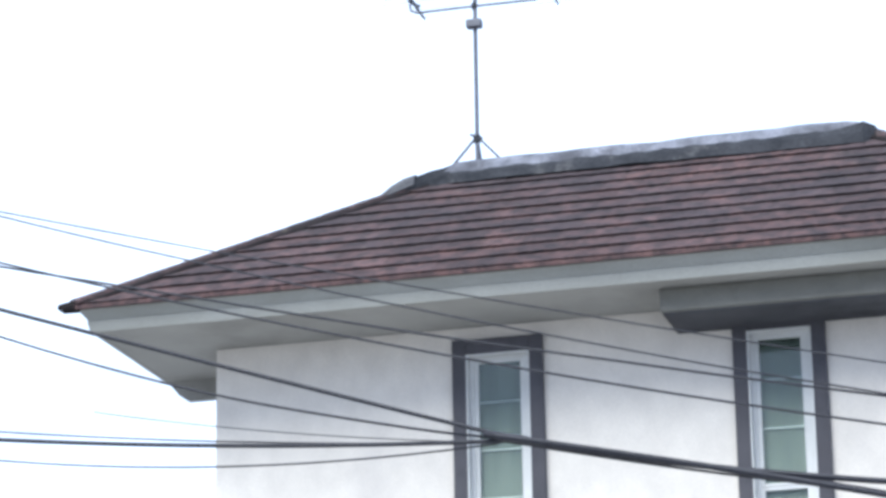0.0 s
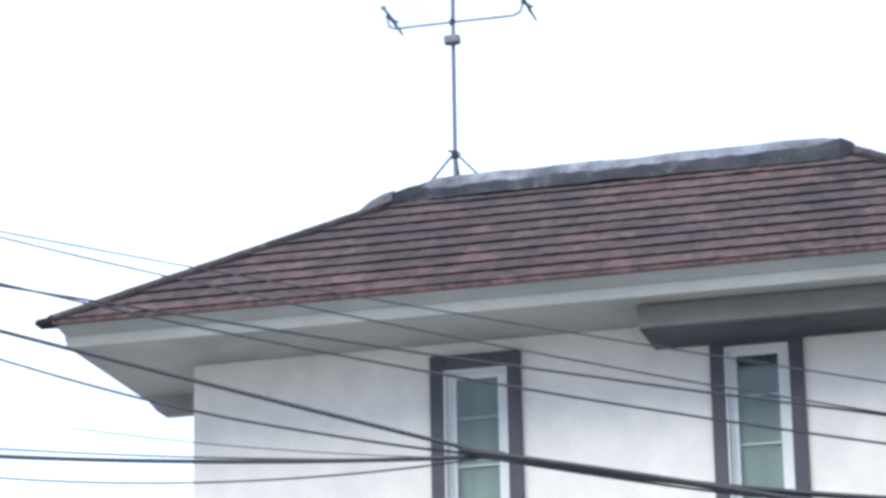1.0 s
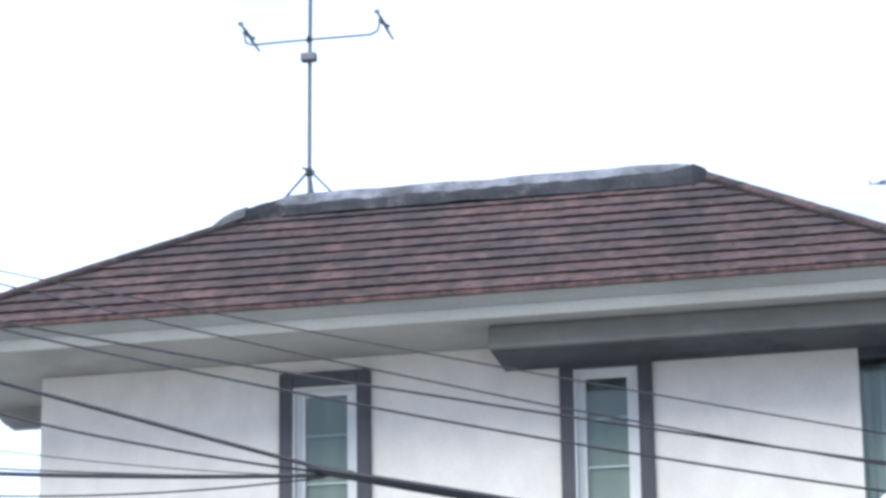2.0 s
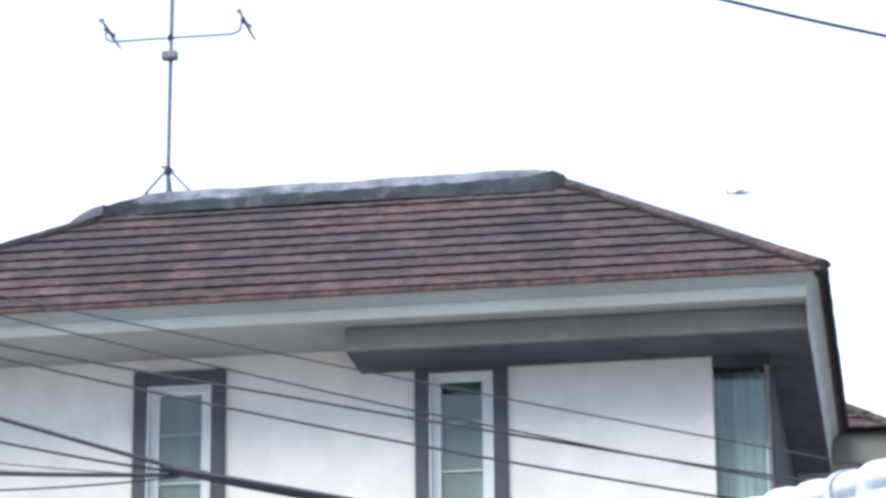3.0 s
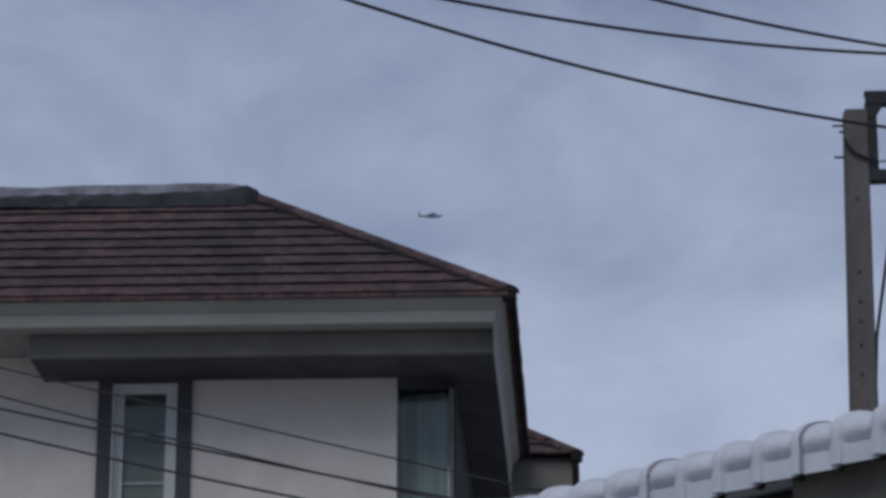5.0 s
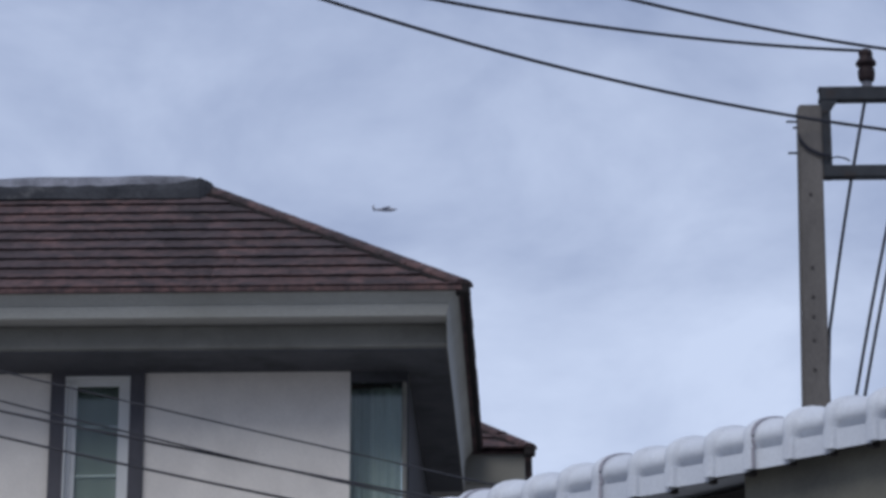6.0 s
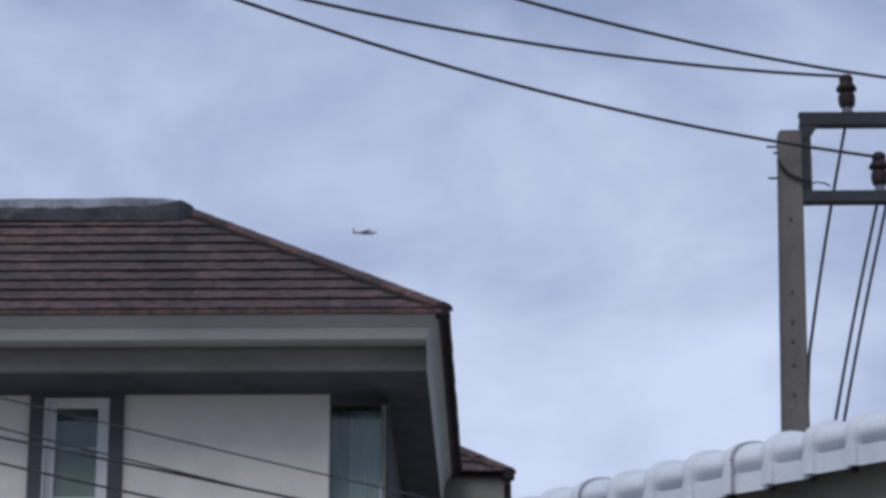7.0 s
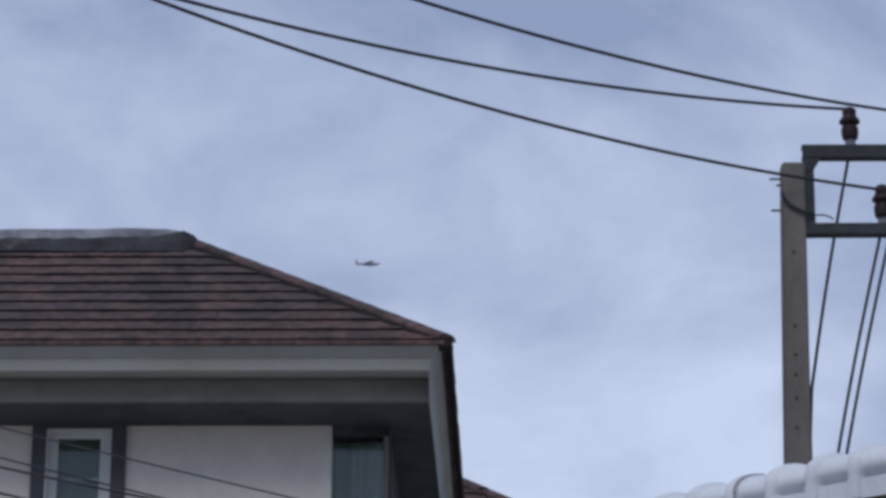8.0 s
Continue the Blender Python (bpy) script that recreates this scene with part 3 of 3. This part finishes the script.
aerial = thing("television_aerial", "two-armed metal television aerial on a tripod on the ridge", "aerial")
part("mast", tube([(MX, MY, RIDGE_Z + 0.05), (MX + 0.004, MY, 11.9), (MX + 0.012, MY, 12.95)], 0.021, 8), AERIAL, aerial)
for dx, dy in ((-0.265, 0.0), (0.265, 0.0), (0.0, 0.2)):
    part("tripod_leg", tube([(MX, MY, 10.92), (MX + dx, MY + dy, RIDGE_Z + 0.06)], 0.013, 6), AERIAL, aerial)
bm = lathe([(0.02, -0.05), (0.036, -0.035), (0.036, 0.02), (0.022, 0.04)], (MX, MY, 10.9), sides=8)
tube([(MX - 0.06, MY - 0.03, 10.935), (MX + 0.05, MY + 0.02, 10.90)], 0.012, 6, True, bm)
part("clamp", bm, STEEL, aerial, "dark mast clamp")
bm = box((MX - 0.075, MY - 0.07, 12.005), (MX + 0.075, MY + 0.03, 12.085), 0.012)
part("junction_box", bm, AERIAL, aerial, "small grey junction box")
part("crossbar", tube([(-7.37, MY, 12.33), (-7.355, MY, 12.26), (-7.30, MY, 12.232), (MX, MY, 12.235), (-6.13, MY, 12.232), (-6.06, MY, 12.26), (-6.03, MY, 12.36)], 0.0115, 6), AERIAL, aerial)
part("bracket", lathe([(0.025, -0.03), (0.032, 0.0), (0.025, 0.03)], (MX, MY, 12.235), sides=8), STEEL, aerial)
part("bracket", lathe([(0.025, -0.03), (0.03, 0.0), (0.025, 0.03)], (MX + 0.02, MY, 12.74), sides=8), STEEL, aerial)
for ax in (-7.37, -6.03):
    yagi = part("yagi_boom", tube([(ax, 26.33, 12.40), (ax, 26.55, 12.40), (ax, 26.75, 12.385), (ax, 27.02, 12.38)], [0.011, 0.016, 0.016, 0.009], 8), AERIAL, aerial)
    part("dipole", tube([(ax - 0.03, 26.52, 12.40), (ax + 0.035, 26.60, 12.36), (ax + 0.03, 26.70, 12.40)], 0.018, 6), AERIAL, yagi)
    for k, (yy, half) in enumerate(((26.34, 0.37), (26.48, 0.33), (26.60, 0.40), (26.80, 0.36), (27.01, 0.31))):
        part("element", tube([(ax - half + 0.06, yy, 12.405), (ax + half + 0.06, yy, 12.405)], 0.0035, 5), BRIGHT, yagi)
    part("reflector", box((ax - 0.022, 26.30, 12.385), (ax + 0.022, 26.325, 12.42), 0.004), AERIAL, yagi)

# ---------------------------------------------------------------- utility pole
PY = 20.0
pole = thing("utility_pole", "square grey concrete utility pole with steel brackets", "utility pole")
bm = bmesh.new()
lo = [bm.verts.new((1.775 + sx * 0.115, PY + sy * 0.115, 0)) for sx, sy in ((-1, -1), (1, -1), (1, 1), (-1, 1))]
hi = [bm.verts.new((1.886 + sx * 0.081, PY + sy * 0.081, 8.93)) for sx, sy in ((-1, -1), (1, -1), (1, 1), (-1, 1))]
for k in range(4):
    bm.faces.new((lo[k], lo[(k + 1) % 4], hi[(k + 1) % 4], hi[k]))
bm.faces.new(lo)
bm.faces.new(hi)
bmesh.ops.bevel(bm, geom=list(bm.edges), offset=0.012, segments=2, affect="EDGES")
post = part("post", bm, CONCRETE, pole)
for z in (8.271, 7.744, 7.536, 7.396, 7.229, 7.024, 6.70, 6.45, 6.10):
    x = 1.886 - (8.93 - z) * 0.0124 - 0.008
    part("bolt_hole", lathe([(0.011, 0.0), (0.011, 0.02)], (x, PY - 0.088 - (8.93 - z) * 0.0038, z), (0, 1, 0), 8), SHADE_TIMBER, post)


def channel(lo_, hi_, t=0.012):
    """A rolled steel channel: a web and two flanges, along the longest side."""
    bm_ = bmesh.new()
    if hi_[0] - lo_[0] > hi_[2] - lo_[2]:
        put_box(bm_, lo_, (hi_[0], lo_[1] + t, hi_[2]), 0.003)
        put_box(bm_, (lo_[0], lo_[1] + t, lo_[2]), (hi_[0], hi_[1], lo_[2] + t))
        put_box(bm_, (lo_[0], lo_[1] + t, hi_[2] - t), (hi_[0], hi_[1], hi_[2]))
    else:
        put_box(bm_, lo_, (lo_[0] + t, hi_[1], hi_[2]), 0.003)
        put_box(bm_, (lo_[0] + t, lo_[1], lo_[2]), (hi_[0], lo_[1] + t, hi_[2]))
        put_box(bm_, (lo_[0] + t, hi_[1] - t, lo_[2]), (hi_[0], hi_[1], hi_[2]))
    return bm_


F = PY - 0.06
part("upright_channel", channel((1.962, F, 8.41), (2.03, F + 0.10, 8.967)), STEEL, pole)
part("upper_arm", channel((1.952, F - 0.012, 8.968), (3.05, F + 0.08, 9.062)), STEEL, pole)
part("lower_arm", channel((1.97, F - 0.012, 8.405), (3.05, F + 0.08, 8.487)), STEEL, pole)
part("gusset", prism([(1.955, 8.97), (2.085, 8.97), (2.03, 8.88), (1.965, 8.86)], F - 0.006, F + 0.006), STEEL, pole)
part("strap", tube([(1.80, PY - 0.09, 8.70), (1.815, PY - 0.10, 8.655), (1.86, PY - 0.10, 8.60), (1.95, PY - 0.10, 8.555), (2.02, PY - 0.08, 8.55)], 0.012, 6), RUBBER, pole)
part("tail_wire", tube([(2.02, PY - 0.08, 8.535), (2.07, PY - 0.08, 8.542), (2.12, PY - 0.08, 8.53), (2.15, PY - 0.08, 8.51)], 0.006, 6), RUBBER, pole)
for z, dx in ((8.82, -0.075), (8.775, -0.03), (8.59, -0.07)):
    part("through_bolt", tube([(1.80 + dx, PY - 0.03, z), (1.83, PY - 0.03, z)], 0.008, 6), STEEL, pole)


def insulator(x, y, z):
    """A brown pin insulator with sheds, about 0.28 m high, standing at z."""
    ins = part("insulator", lathe([(0.03, 0.045), (0.050, 0.052), (0.057, 0.07), (0.061, 0.105), (0.059, 0.135), (0.046, 0.150), (0.050, 0.158), (0.073, 0.174),
                                   (0.071, 0.190), (0.056, 0.210), (0.045, 0.232), (0.050, 0.248), (0.048, 0.268), (0.032, 0.284), (0.012, 0.290)], (x, y, z), sides=16), PORCELAIN, pole, "glossy brown pin insulator")
    part("pin", lathe([(0.045, 0.0), (0.045, 0.012), (0.035, 0.02), (0.035, 0.05)], (x, y, z), sides=10), AERIAL, ins, "pale grey steel pin")
    return ins


insulator(2.292, F + 0.03, 9.062)
insulator(2.72, F + 0.03, 9.062)
insulator(2.497, F + 0.03, 8.487)
for top, bottom in (((2.274, F + 0.05, 8.965), (1.975, PY + 0.05, 7.33)), ((2.475, F + 0.05, 8.41), (2.082, PY + 0.05, 6.6)), ((2.54, F + 0.05, 8.41), (2.140, PY + 0.05, 6.6))):
    t_, b_ = Vector(top), Vector(bottom)
    pts = [t_.lerp(b_, k / 10) + Vector((-0.012 * math.sin(math.pi * k / 10), 0, 0)) for k in range(11)]
    if b_.z < 7:
        pts += [b_ + (b_ - t_) * 0.25, Vector((1.93, PY + 0.1, 5.0)), Vector((1.90, PY + 0.12, 0.4))]
    else:
        pts += [Vector((1.955, PY + 0.06, 7.0)), Vector((1.95, PY + 0.07, 5.0)), Vector((1.93, PY + 0.09, 0.4))]
    part("drop_cable", tube(pts, 0.0120, 6), RUBBER, pole)


# ---------------------------------------------------------------- overhead wires and cables
def overhead(name, label, p0, p1, sag, radius, before=0.0, beyond=1.0, wave=0.0, group=""):
    """A hanging line through p0 and p1, carried on before and beyond them on the same curve."""
    p0, p1 = Vector(p0), Vector(p1)
    pts = []
    n_ = 48
    for i in range(n_ + 1):
        s_ = -before + (beyond + before) * i / n_
        p_ = p0.lerp(p1, s_) - Vector((0, 0, 4 * sag * s_ * (1 - s_)))
        if wave:
            p_.z += wave * noise.noise((p_.x * 0.9, p0.z * 5.0, 3.3))
        pts.append(p_)
    ob = part(name, tube(pts, radius, 6), RUBBER)
    return tagged(ob, label, "cable", group)


POWER = "power wires from the pole"
overhead("power_wire", "black power wire tied across the pole top", (1.746, 19.80, 8.803), (-2.174, 16.75, 8.804), 0.105, 0.0115, 0.0, 2.2, group=POWER)
overhead("power_wire", "short black wire from the pole top to the lower insulator", (1.746, 19.80, 8.803), (2.50, 19.92, 8.722), 0.004, 0.0115, 0.0, 1.0, group=POWER)
overhead("power_wire", "black power wire tied to a brown insulator", (2.265, 19.97, 9.340), (-2.005, 16.75, 8.80), 0.12, 0.0115, 0.0, 2.2, group=POWER)
overhead("power_wire", "black power wire passing to a far insulator", (2.446, 20.02, 9.37), (-0.623, 16.75, 8.80), 0.065, 0.0115, 0.09, 2.6, group=POWER)

CY = 17.0
DROP = "service cables in front of the house"


def span(x0, x1, z0, z1, sag, radius, before=0.6, beyond=1.3, wave=0.0, y=CY, label="thin black service cable hanging across the house front"):
    overhead("service_cable", label, (x0, y, z0), (x1, y, z1), sag, radius, before, beyond, wave, DROP)


THICKER = "thick black bundled cable sagging before the house"
span(-7.4, -1.0, 7.408, 5.741, 0.036, 0.0052, 0.5, 1.5)
span(-7.4, -1.0, 7.380, 5.558, 0.083, 0.0060, 0.5, 1.4, 0.006, CY + 0.01)
span(-7.4, -1.0, 7.058, 5.578, 0.045, 0.0080, 0.5, 1.5, 0.008, CY + 0.02)
span(-7.4, -1.0, 7.072, 5.402, 0.093, 0.0078, 0.5, 1.5, 0.0, CY - 0.01)
span(-7.415, -4.206, 6.776, 5.718, 0.006, 0.0140, 0.9, 1.0, 0.0, CY, THICKER)
span(-7.411, -4.206, 6.602, 5.715, 0.091, 0.0085, 0.9, 1.0, 0.01, CY + 0.04)
span(-7.395, -4.25, 6.008, 5.700, 0.031, 0.0055, 0.9, 1.0, 0.0, CY + 0.08)
span(-7.394, -4.206, 5.946, 5.692, 0.034, 0.0140, 0.9, 1.0, 0.0, CY + 0.02, THICKER)
span(-6.649, -4.240, 5.729, 5.689, 0.050, 0.0060, 0.9, 1.0, 0.0, CY + 0.06)
span(-6.543, -4.25, 6.037, 5.704, 0.031, 0.0035, 0.12, 1.0, 0.0, CY + 0.1)
span(-4.24, -1.981, 5.718, 5.283, 0.032, 0.0190, 0.0, 2.2, 0.01, CY, THICKER)
span(-4.24, -1.987, 5.712, 5.197, -0.010, 0.0200, 0.0, 2.0, 0.0, CY - 0.03, THICKER)
span(-4.22, -2.423, 5.701, 5.309, 0.010, 0.0080, 0.0, 1.8, 0.02, CY + 0.03)
span(-4.24, -2.423, 5.722, 5.325, -0.007, 0.0200, 0.0, 2.4, 0.008, CY + 0.05, THICKER)
part_joint = lathe([(0.012, -0.16), (0.024, -0.12), (0.026, 0.1), (0.014, 0.16)], (-4.17, CY, 5.705), (0.97, 0, -0.22), 10)
tagged(part("cable_joint", part_joint, RUBBER), "black taped joint where the cables meet", "cable joint")

# ---------------------------------------------------------------- low building with a white tiled edge
shed = thing("low_building", "low grey building edged with white roll tiles", "building")
E0, E1 = Vector((-0.90, 16.645, 0.0)), Vector((2.75, 12.80, 0.0))
ALONG = (E1 - E0).normalized()
OUT = Vector((ALONG.y, -ALONG.x, 0.0))
if OUT.y > 0:
    OUT = -OUT
EDGE_TOP = 5.335
BASIS = Matrix(((ALONG.x, OUT.x, 0, 0), (ALONG.y, OUT.y, 0, 0), (0, 0, 1, 0), (0, 0, 0, 1)))
LENGTH = (E1 - E0).length
STEP = 0.265


SHIFT = -0.15                         # the first tile laps over the end of the wall


def roll_profile(front, crown, hollow):
    """Section of an edge tile: a flap, a small hollow above it and the roll; hollow 0 gives the flush collar."""
    prof = [(front, 0.0), (front, 0.05), (front, 0.098), (front - 0.058 * hollow, 0.104)]
    for deg in (-52, -36, -18, 0, 14, 28, 42, 56, 70, 84):
        a_ = radians(deg)
        fall = (1 - math.cos(a_)) * (hollow if deg < 0 else 1.0)
        prof.append((front - (0.15 if deg < 0 else 0.25) * fall, 0.165 + ((crown - 0.165) if deg > 0 else 0.074) * math.sin(a_)))
    return prof + [(front - 0.42, crown - 0.05)]


def edge_tile():
    """One white roll tile: a vertical flap, a roll that bulges over it, a collar at the overlapping end."""
    bm_ = bmesh.new()
    rings = []
    for u, rib, fall in ((0.0, 0.55, 0.55), (0.005, 0.9, 0.85), (0.018, 1.0, 1.0), (0.052, 1.0, 1.0), (0.064, 0.75, 0.92), (0.072, 0.10, 0.72), (0.10, 0.0, 0.68), (0.16, 0.0, 0.50), (0.22, 0.0, 0.22), (STEP + 0.02, -0.08, 0.0)):
        prof = roll_profile(0.030 * rib, 0.264 + 0.034 * fall, 1 - max(0.0, rib))
        rings.append([bm_.verts.new((u, o, z)) for o, z in prof])
    for r0, r1 in zip(rings, rings[1:]):
        for k in range(len(prof) - 1):
            bm_.faces.new((r0[k], r0[k + 1], r1[k + 1], r1[k])).smooth = k > 3
    bm_.faces.new(list(reversed(rings[0])))
    bm_.faces.new(rings[-1])
    return mesh_of(bm_, "edge_tile", WHITE)


EDGE = edge_tile()
count = int(LENGTH / STEP) + 1
for k in range(count):
    ob = part("edge_tile", EDGE, WHITE, shed)
    lift = 0.004 * math.sin(k * 2.1)
    at = E0 + ALONG * (SHIFT + STEP * k + 0.004 * math.sin(k * 1.3)) + Vector((0, 0, EDGE_TOP - 0.255 + lift))
    ob.matrix_basis = Matrix.Translation(at) @ BASIS @ pose(0, 0, 0, 0, 2.6, 0)
    if k % 4 == 3:
        # grey tube drawn along the collar as its shaded inner edge
        strip_ = [at + ALONG * 0.072 + OUT * (o_ + 0.002) + Vector((0, 0, z_)) for o_, z_ in roll_profile(0.020, 0.288, 0.25)[:-1]]
        part("joint_strip", tube(strip_, 0.009, 6), JOINT_SHADE, shed, "grey strip for the shade at the joint")
    # small dark block added as the shade in the notch under each collar
    end = at - E0 + ALONG * 0.004
    bm = box((end.dot(ALONG) - 0.030, -0.075, end.z - 0.016), (end.dot(ALONG) + 0.006, -0.012, end.z + 0.020), 0.006)
    bmesh.ops.transform(bm, matrix=Matrix.Translation(E0) @ BASIS, verts=bm.verts)
    part("batten_end", bm, SHADE_TIMBER, shed, "dark block for the notch shade")


def along_box(u0, u1, o0, o1, z0, z1):
    bm_ = box((u0, o0, z0), (u1, o1, z1), 0.006)
    bmesh.ops.transform(bm_, matrix=Matrix.Translation(E0) @ BASIS, verts=bm_.verts)
    return bm_


SPLIT = 2.62
part("wall", along_box(SPLIT, LENGTH, -0.35, -0.15, 0, EDGE_TOP - 0.20), GREYWALL, shed)
# dark colour stands for the shaded opening left of the grey wall
part("wall", along_box(0.0, SPLIT, -0.62, -0.45, 0, EDGE_TOP - 0.20), SHADE_TIMBER, shed, "dark boarding for the shaded opening")
# timber tone kept dark to include the shade below the tile flaps
part("barge_board", along_box(0.0, LENGTH, -0.10, -0.06, EDGE_TOP - 0.235, EDGE_TOP - 0.10), SHADE_TIMBER, shed, "dark timber board, shade in its tone")
part("roof_slab", along_box(0.0, LENGTH, -3.0, -0.10, EDGE_TOP - 0.16, EDGE_TOP - 0.10), WHITE, shed)
part("wall", along_box(0.0, LENGTH, -3.0, -2.8, 0, EDGE_TOP - 0.16), GREYWALL, shed)
part("wall", along_box(LENGTH - 0.2, LENGTH, -2.8, -0.35, 0, EDGE_TOP - 0.16), GREYWALL, shed)
part("wall", along_box(0.0, 0.2, -2.8, -0.62, 0, EDGE_TOP - 0.16), GREYWALL, shed)

# ---------------------------------------------------------------- light aircraft far off
PLANE_FAR = 1200.0
PX, PZ = -0.0528 * PLANE_FAR, 0.3308 * PLANE_FAR + EYE
aircraft = thing("light_aircraft", "small grey propeller aircraft far off in the sky", "aircraft", at=(PX, PLANE_FAR, PZ))
GREYPAINT = surface("aircraft_grey", (0.20, 0.20, 0.23), (0.28, 0.28, 0.31), 0.5, 1.0, 5.0, 0.0)
part("fuselage", lathe([(0.15, -4.8), (0.45, -3.2), (0.75, -0.8), (0.85, 1.2), (0.7, 3.0), (0.3, 4.2), (0.1, 4.6)], (0, 0, 0), (1, 0, -0.02), 10), GREYPAINT, aircraft)
for sgn in (-1, 1):
    bm = box((-0.1, 0.0, 0.35), (1.6, 6.2, 0.55), 0.06)
    bmesh.ops.transform(bm, matrix=pose(0.3, 0, 0, 10 if sgn > 0 else -10, 0, -38 if sgn > 0 else 205), verts=bm.verts)
    part("wing_half", bm, GREYPAINT, aircraft)
part("tailplane", box((-4.9, -1.9, 0.15), (-4.0, 1.9, 0.28), 0.04), GREYPAINT, aircraft)
part("tail_fin", prism([(-5.0, 0.2), (-4.1, 0.2), (-4.5, 2.0), (-5.15, 2.0)], -0.08, 0.08), GREYPAINT, aircraft)


# ---------------------------------------------------------------- hip caps
def cap_mesh(length, r0, r1):
    bm_ = bmesh.new()
    k = 8
    lo_ = [bm_.verts.new((r0 * math.cos(math.pi * i / k), 0, r0 * 0.58 * math.sin(math.pi * i / k))) for i in range(k + 1)]
    hi_ = [bm_.verts.new((r1 * math.cos(math.pi * i / k), length, r1 * 0.58 * math.sin(math.pi * i / k))) for i in range(k + 1)]
    for i in range(k):
        bm_.faces.new((lo_[i], lo_[i + 1], hi_[i + 1], hi_[i]))
    bm_.faces.new(lo_)
    bm_.faces.new(hi_)
    return mesh_of(bm_, "hip_cap", TILE)


CAP = cap_mesh(0.38, 0.100, 0.094)


def hip_caps(start, end, count_, parent):
    start, end = Vector(start), Vector(end)
    q = (end - start).to_track_quat("Y", "Z").to_matrix().to_4x4()
    for i in range(count_):
        ob_ = part("hip_cap", CAP, TILE, parent)
        ob_.matrix_basis = Matrix.Translation(start.lerp(end, i / count_)) @ q
    side = 1 if end.x > start.x else -1
    off = Vector((side * 0.150, -0.01, 0.018))
    # dark tube laid as the caps' shadow line on the tiles
    part("hip_bed", tube([start + off, end + off], 0.026, 6), MORTAR_SHADE, parent, "dark line for the shadow under the hip caps")


hip_caps((EAVE_L + 0.03, EAVE_Y + 0.03, EAVE_Z + 0.018), (xa, RIDGE_Y, RIDGE_Z - 0.01), 11, house)
hip_caps((EAVE_R - 0.04, EAVE_Y + 0.04, EAVE_Z + 0.022), (xb, RIDGE_Y, RIDGE_Z - 0.01), 11, house)
hip_caps((WX - 0.05, WY + 0.05, EAVE_Z + 0.02), (WX - 1.15, WY + 1.15, EAVE_Z + 0.78), 4, wing)


# ---------------------------------------------------------------- roof tiles, one by one
COURSES = 11
GAUGE = math.hypot(RUN, RISE) / COURSES
TILE_W = 0.33
LAP, BUTT = 0.07, 0.029


def tile_mesh(clip=None):
    """A low double-roll tile lying in the slope: x across, y up the slope, z out of it. clip: planes (point, normal) beyond which it is cut."""
    bm_ = bmesh.new()
    cols = 9
    gap = 0.001
    rows_ = []
    for v_, raise_ in ((0.0, BUTT), (GAUGE * 0.5, BUTT * 0.62), (GAUGE + LAP, 0.002)):
        rows_.append([bm_.verts.new((gap + (TILE_W - 2 * gap) * i / (cols - 1), v_, raise_ + 0.003 * (0.5 - 0.5 * math.cos(math.tau * 2 * i / (cols - 1))))) for i in range(cols)])
    foot = [bm_.verts.new((gap + (TILE_W - 2 * gap) * i / (cols - 1), 0.022, -0.002)) for i in range(cols)]
    for r0, r1 in [(foot, rows_[0]), *zip(rows_, rows_[1:])]:
        for i in range(cols - 1):
            bm_.faces.new((r0[i], r0[i + 1], r1[i + 1], r1[i]))
    for co, no in clip or ():
        bmesh.ops.bisect_plane(bm_, geom=[*bm_.verts, *bm_.edges, *bm_.faces], plane_co=co, plane_no=no, clear_outer=True)
    if not bm_.faces:
        bm_.free()
        return None
    return mesh_of(bm_, "roof_tile", TILE)


FULL = tile_mesh()


def lay_tiles(parent, left, right, y, z, slope, courses, hip_left, hip_right, seed, turn=Matrix.Identity(4)):
    """Courses of tiles from the eave up, cut along the hips; hip_left and hip_right: how far a hip runs in for each metre of depth; turn: how the whole slope stands."""
    rnd = random.Random(seed)
    c_, s_ = math.cos(slope), math.sin(slope)
    frame_ = Matrix(((1, 0, 0, 0), (0, c_, -s_, 0), (0, s_, c_, 0), (0, 0, 0, 1)))
    for k in range(courses):
        v0 = k * GAUGE
        inner = v0 * c_
        lo_x = left + inner * hip_left
        hi_x = right - inner * hip_right
        x = left + (0.5 * TILE_W if k % 2 else 0.0) - TILE_W
        while x < hi_x:
            if x + TILE_W > lo_x:
                whole = x >= lo_x + (GAUGE + LAP) * c_ * hip_left and x + TILE_W <= hi_x - (GAUGE + LAP) * c_ * hip_right
                me = FULL
                if not whole:
                    clip = [((lo_x - x, 0, 0), (-1, c_ * hip_left, 0)), ((hi_x - x, 0, 0), (1, c_ * hip_right, 0))]
                    me = tile_mesh(clip=clip)
                if me:
                    ob_ = part("roof_tile", me, TILE, parent)
                    ob_.matrix_basis = turn @ Matrix.Translation((x + rnd.uniform(-0.002, 0.002), y, z)) @ frame_ @ Matrix.Translation((0, v0 + rnd.uniform(-0.004, 0.004), rnd.uniform(0, 0.003)))
            x += TILE_W


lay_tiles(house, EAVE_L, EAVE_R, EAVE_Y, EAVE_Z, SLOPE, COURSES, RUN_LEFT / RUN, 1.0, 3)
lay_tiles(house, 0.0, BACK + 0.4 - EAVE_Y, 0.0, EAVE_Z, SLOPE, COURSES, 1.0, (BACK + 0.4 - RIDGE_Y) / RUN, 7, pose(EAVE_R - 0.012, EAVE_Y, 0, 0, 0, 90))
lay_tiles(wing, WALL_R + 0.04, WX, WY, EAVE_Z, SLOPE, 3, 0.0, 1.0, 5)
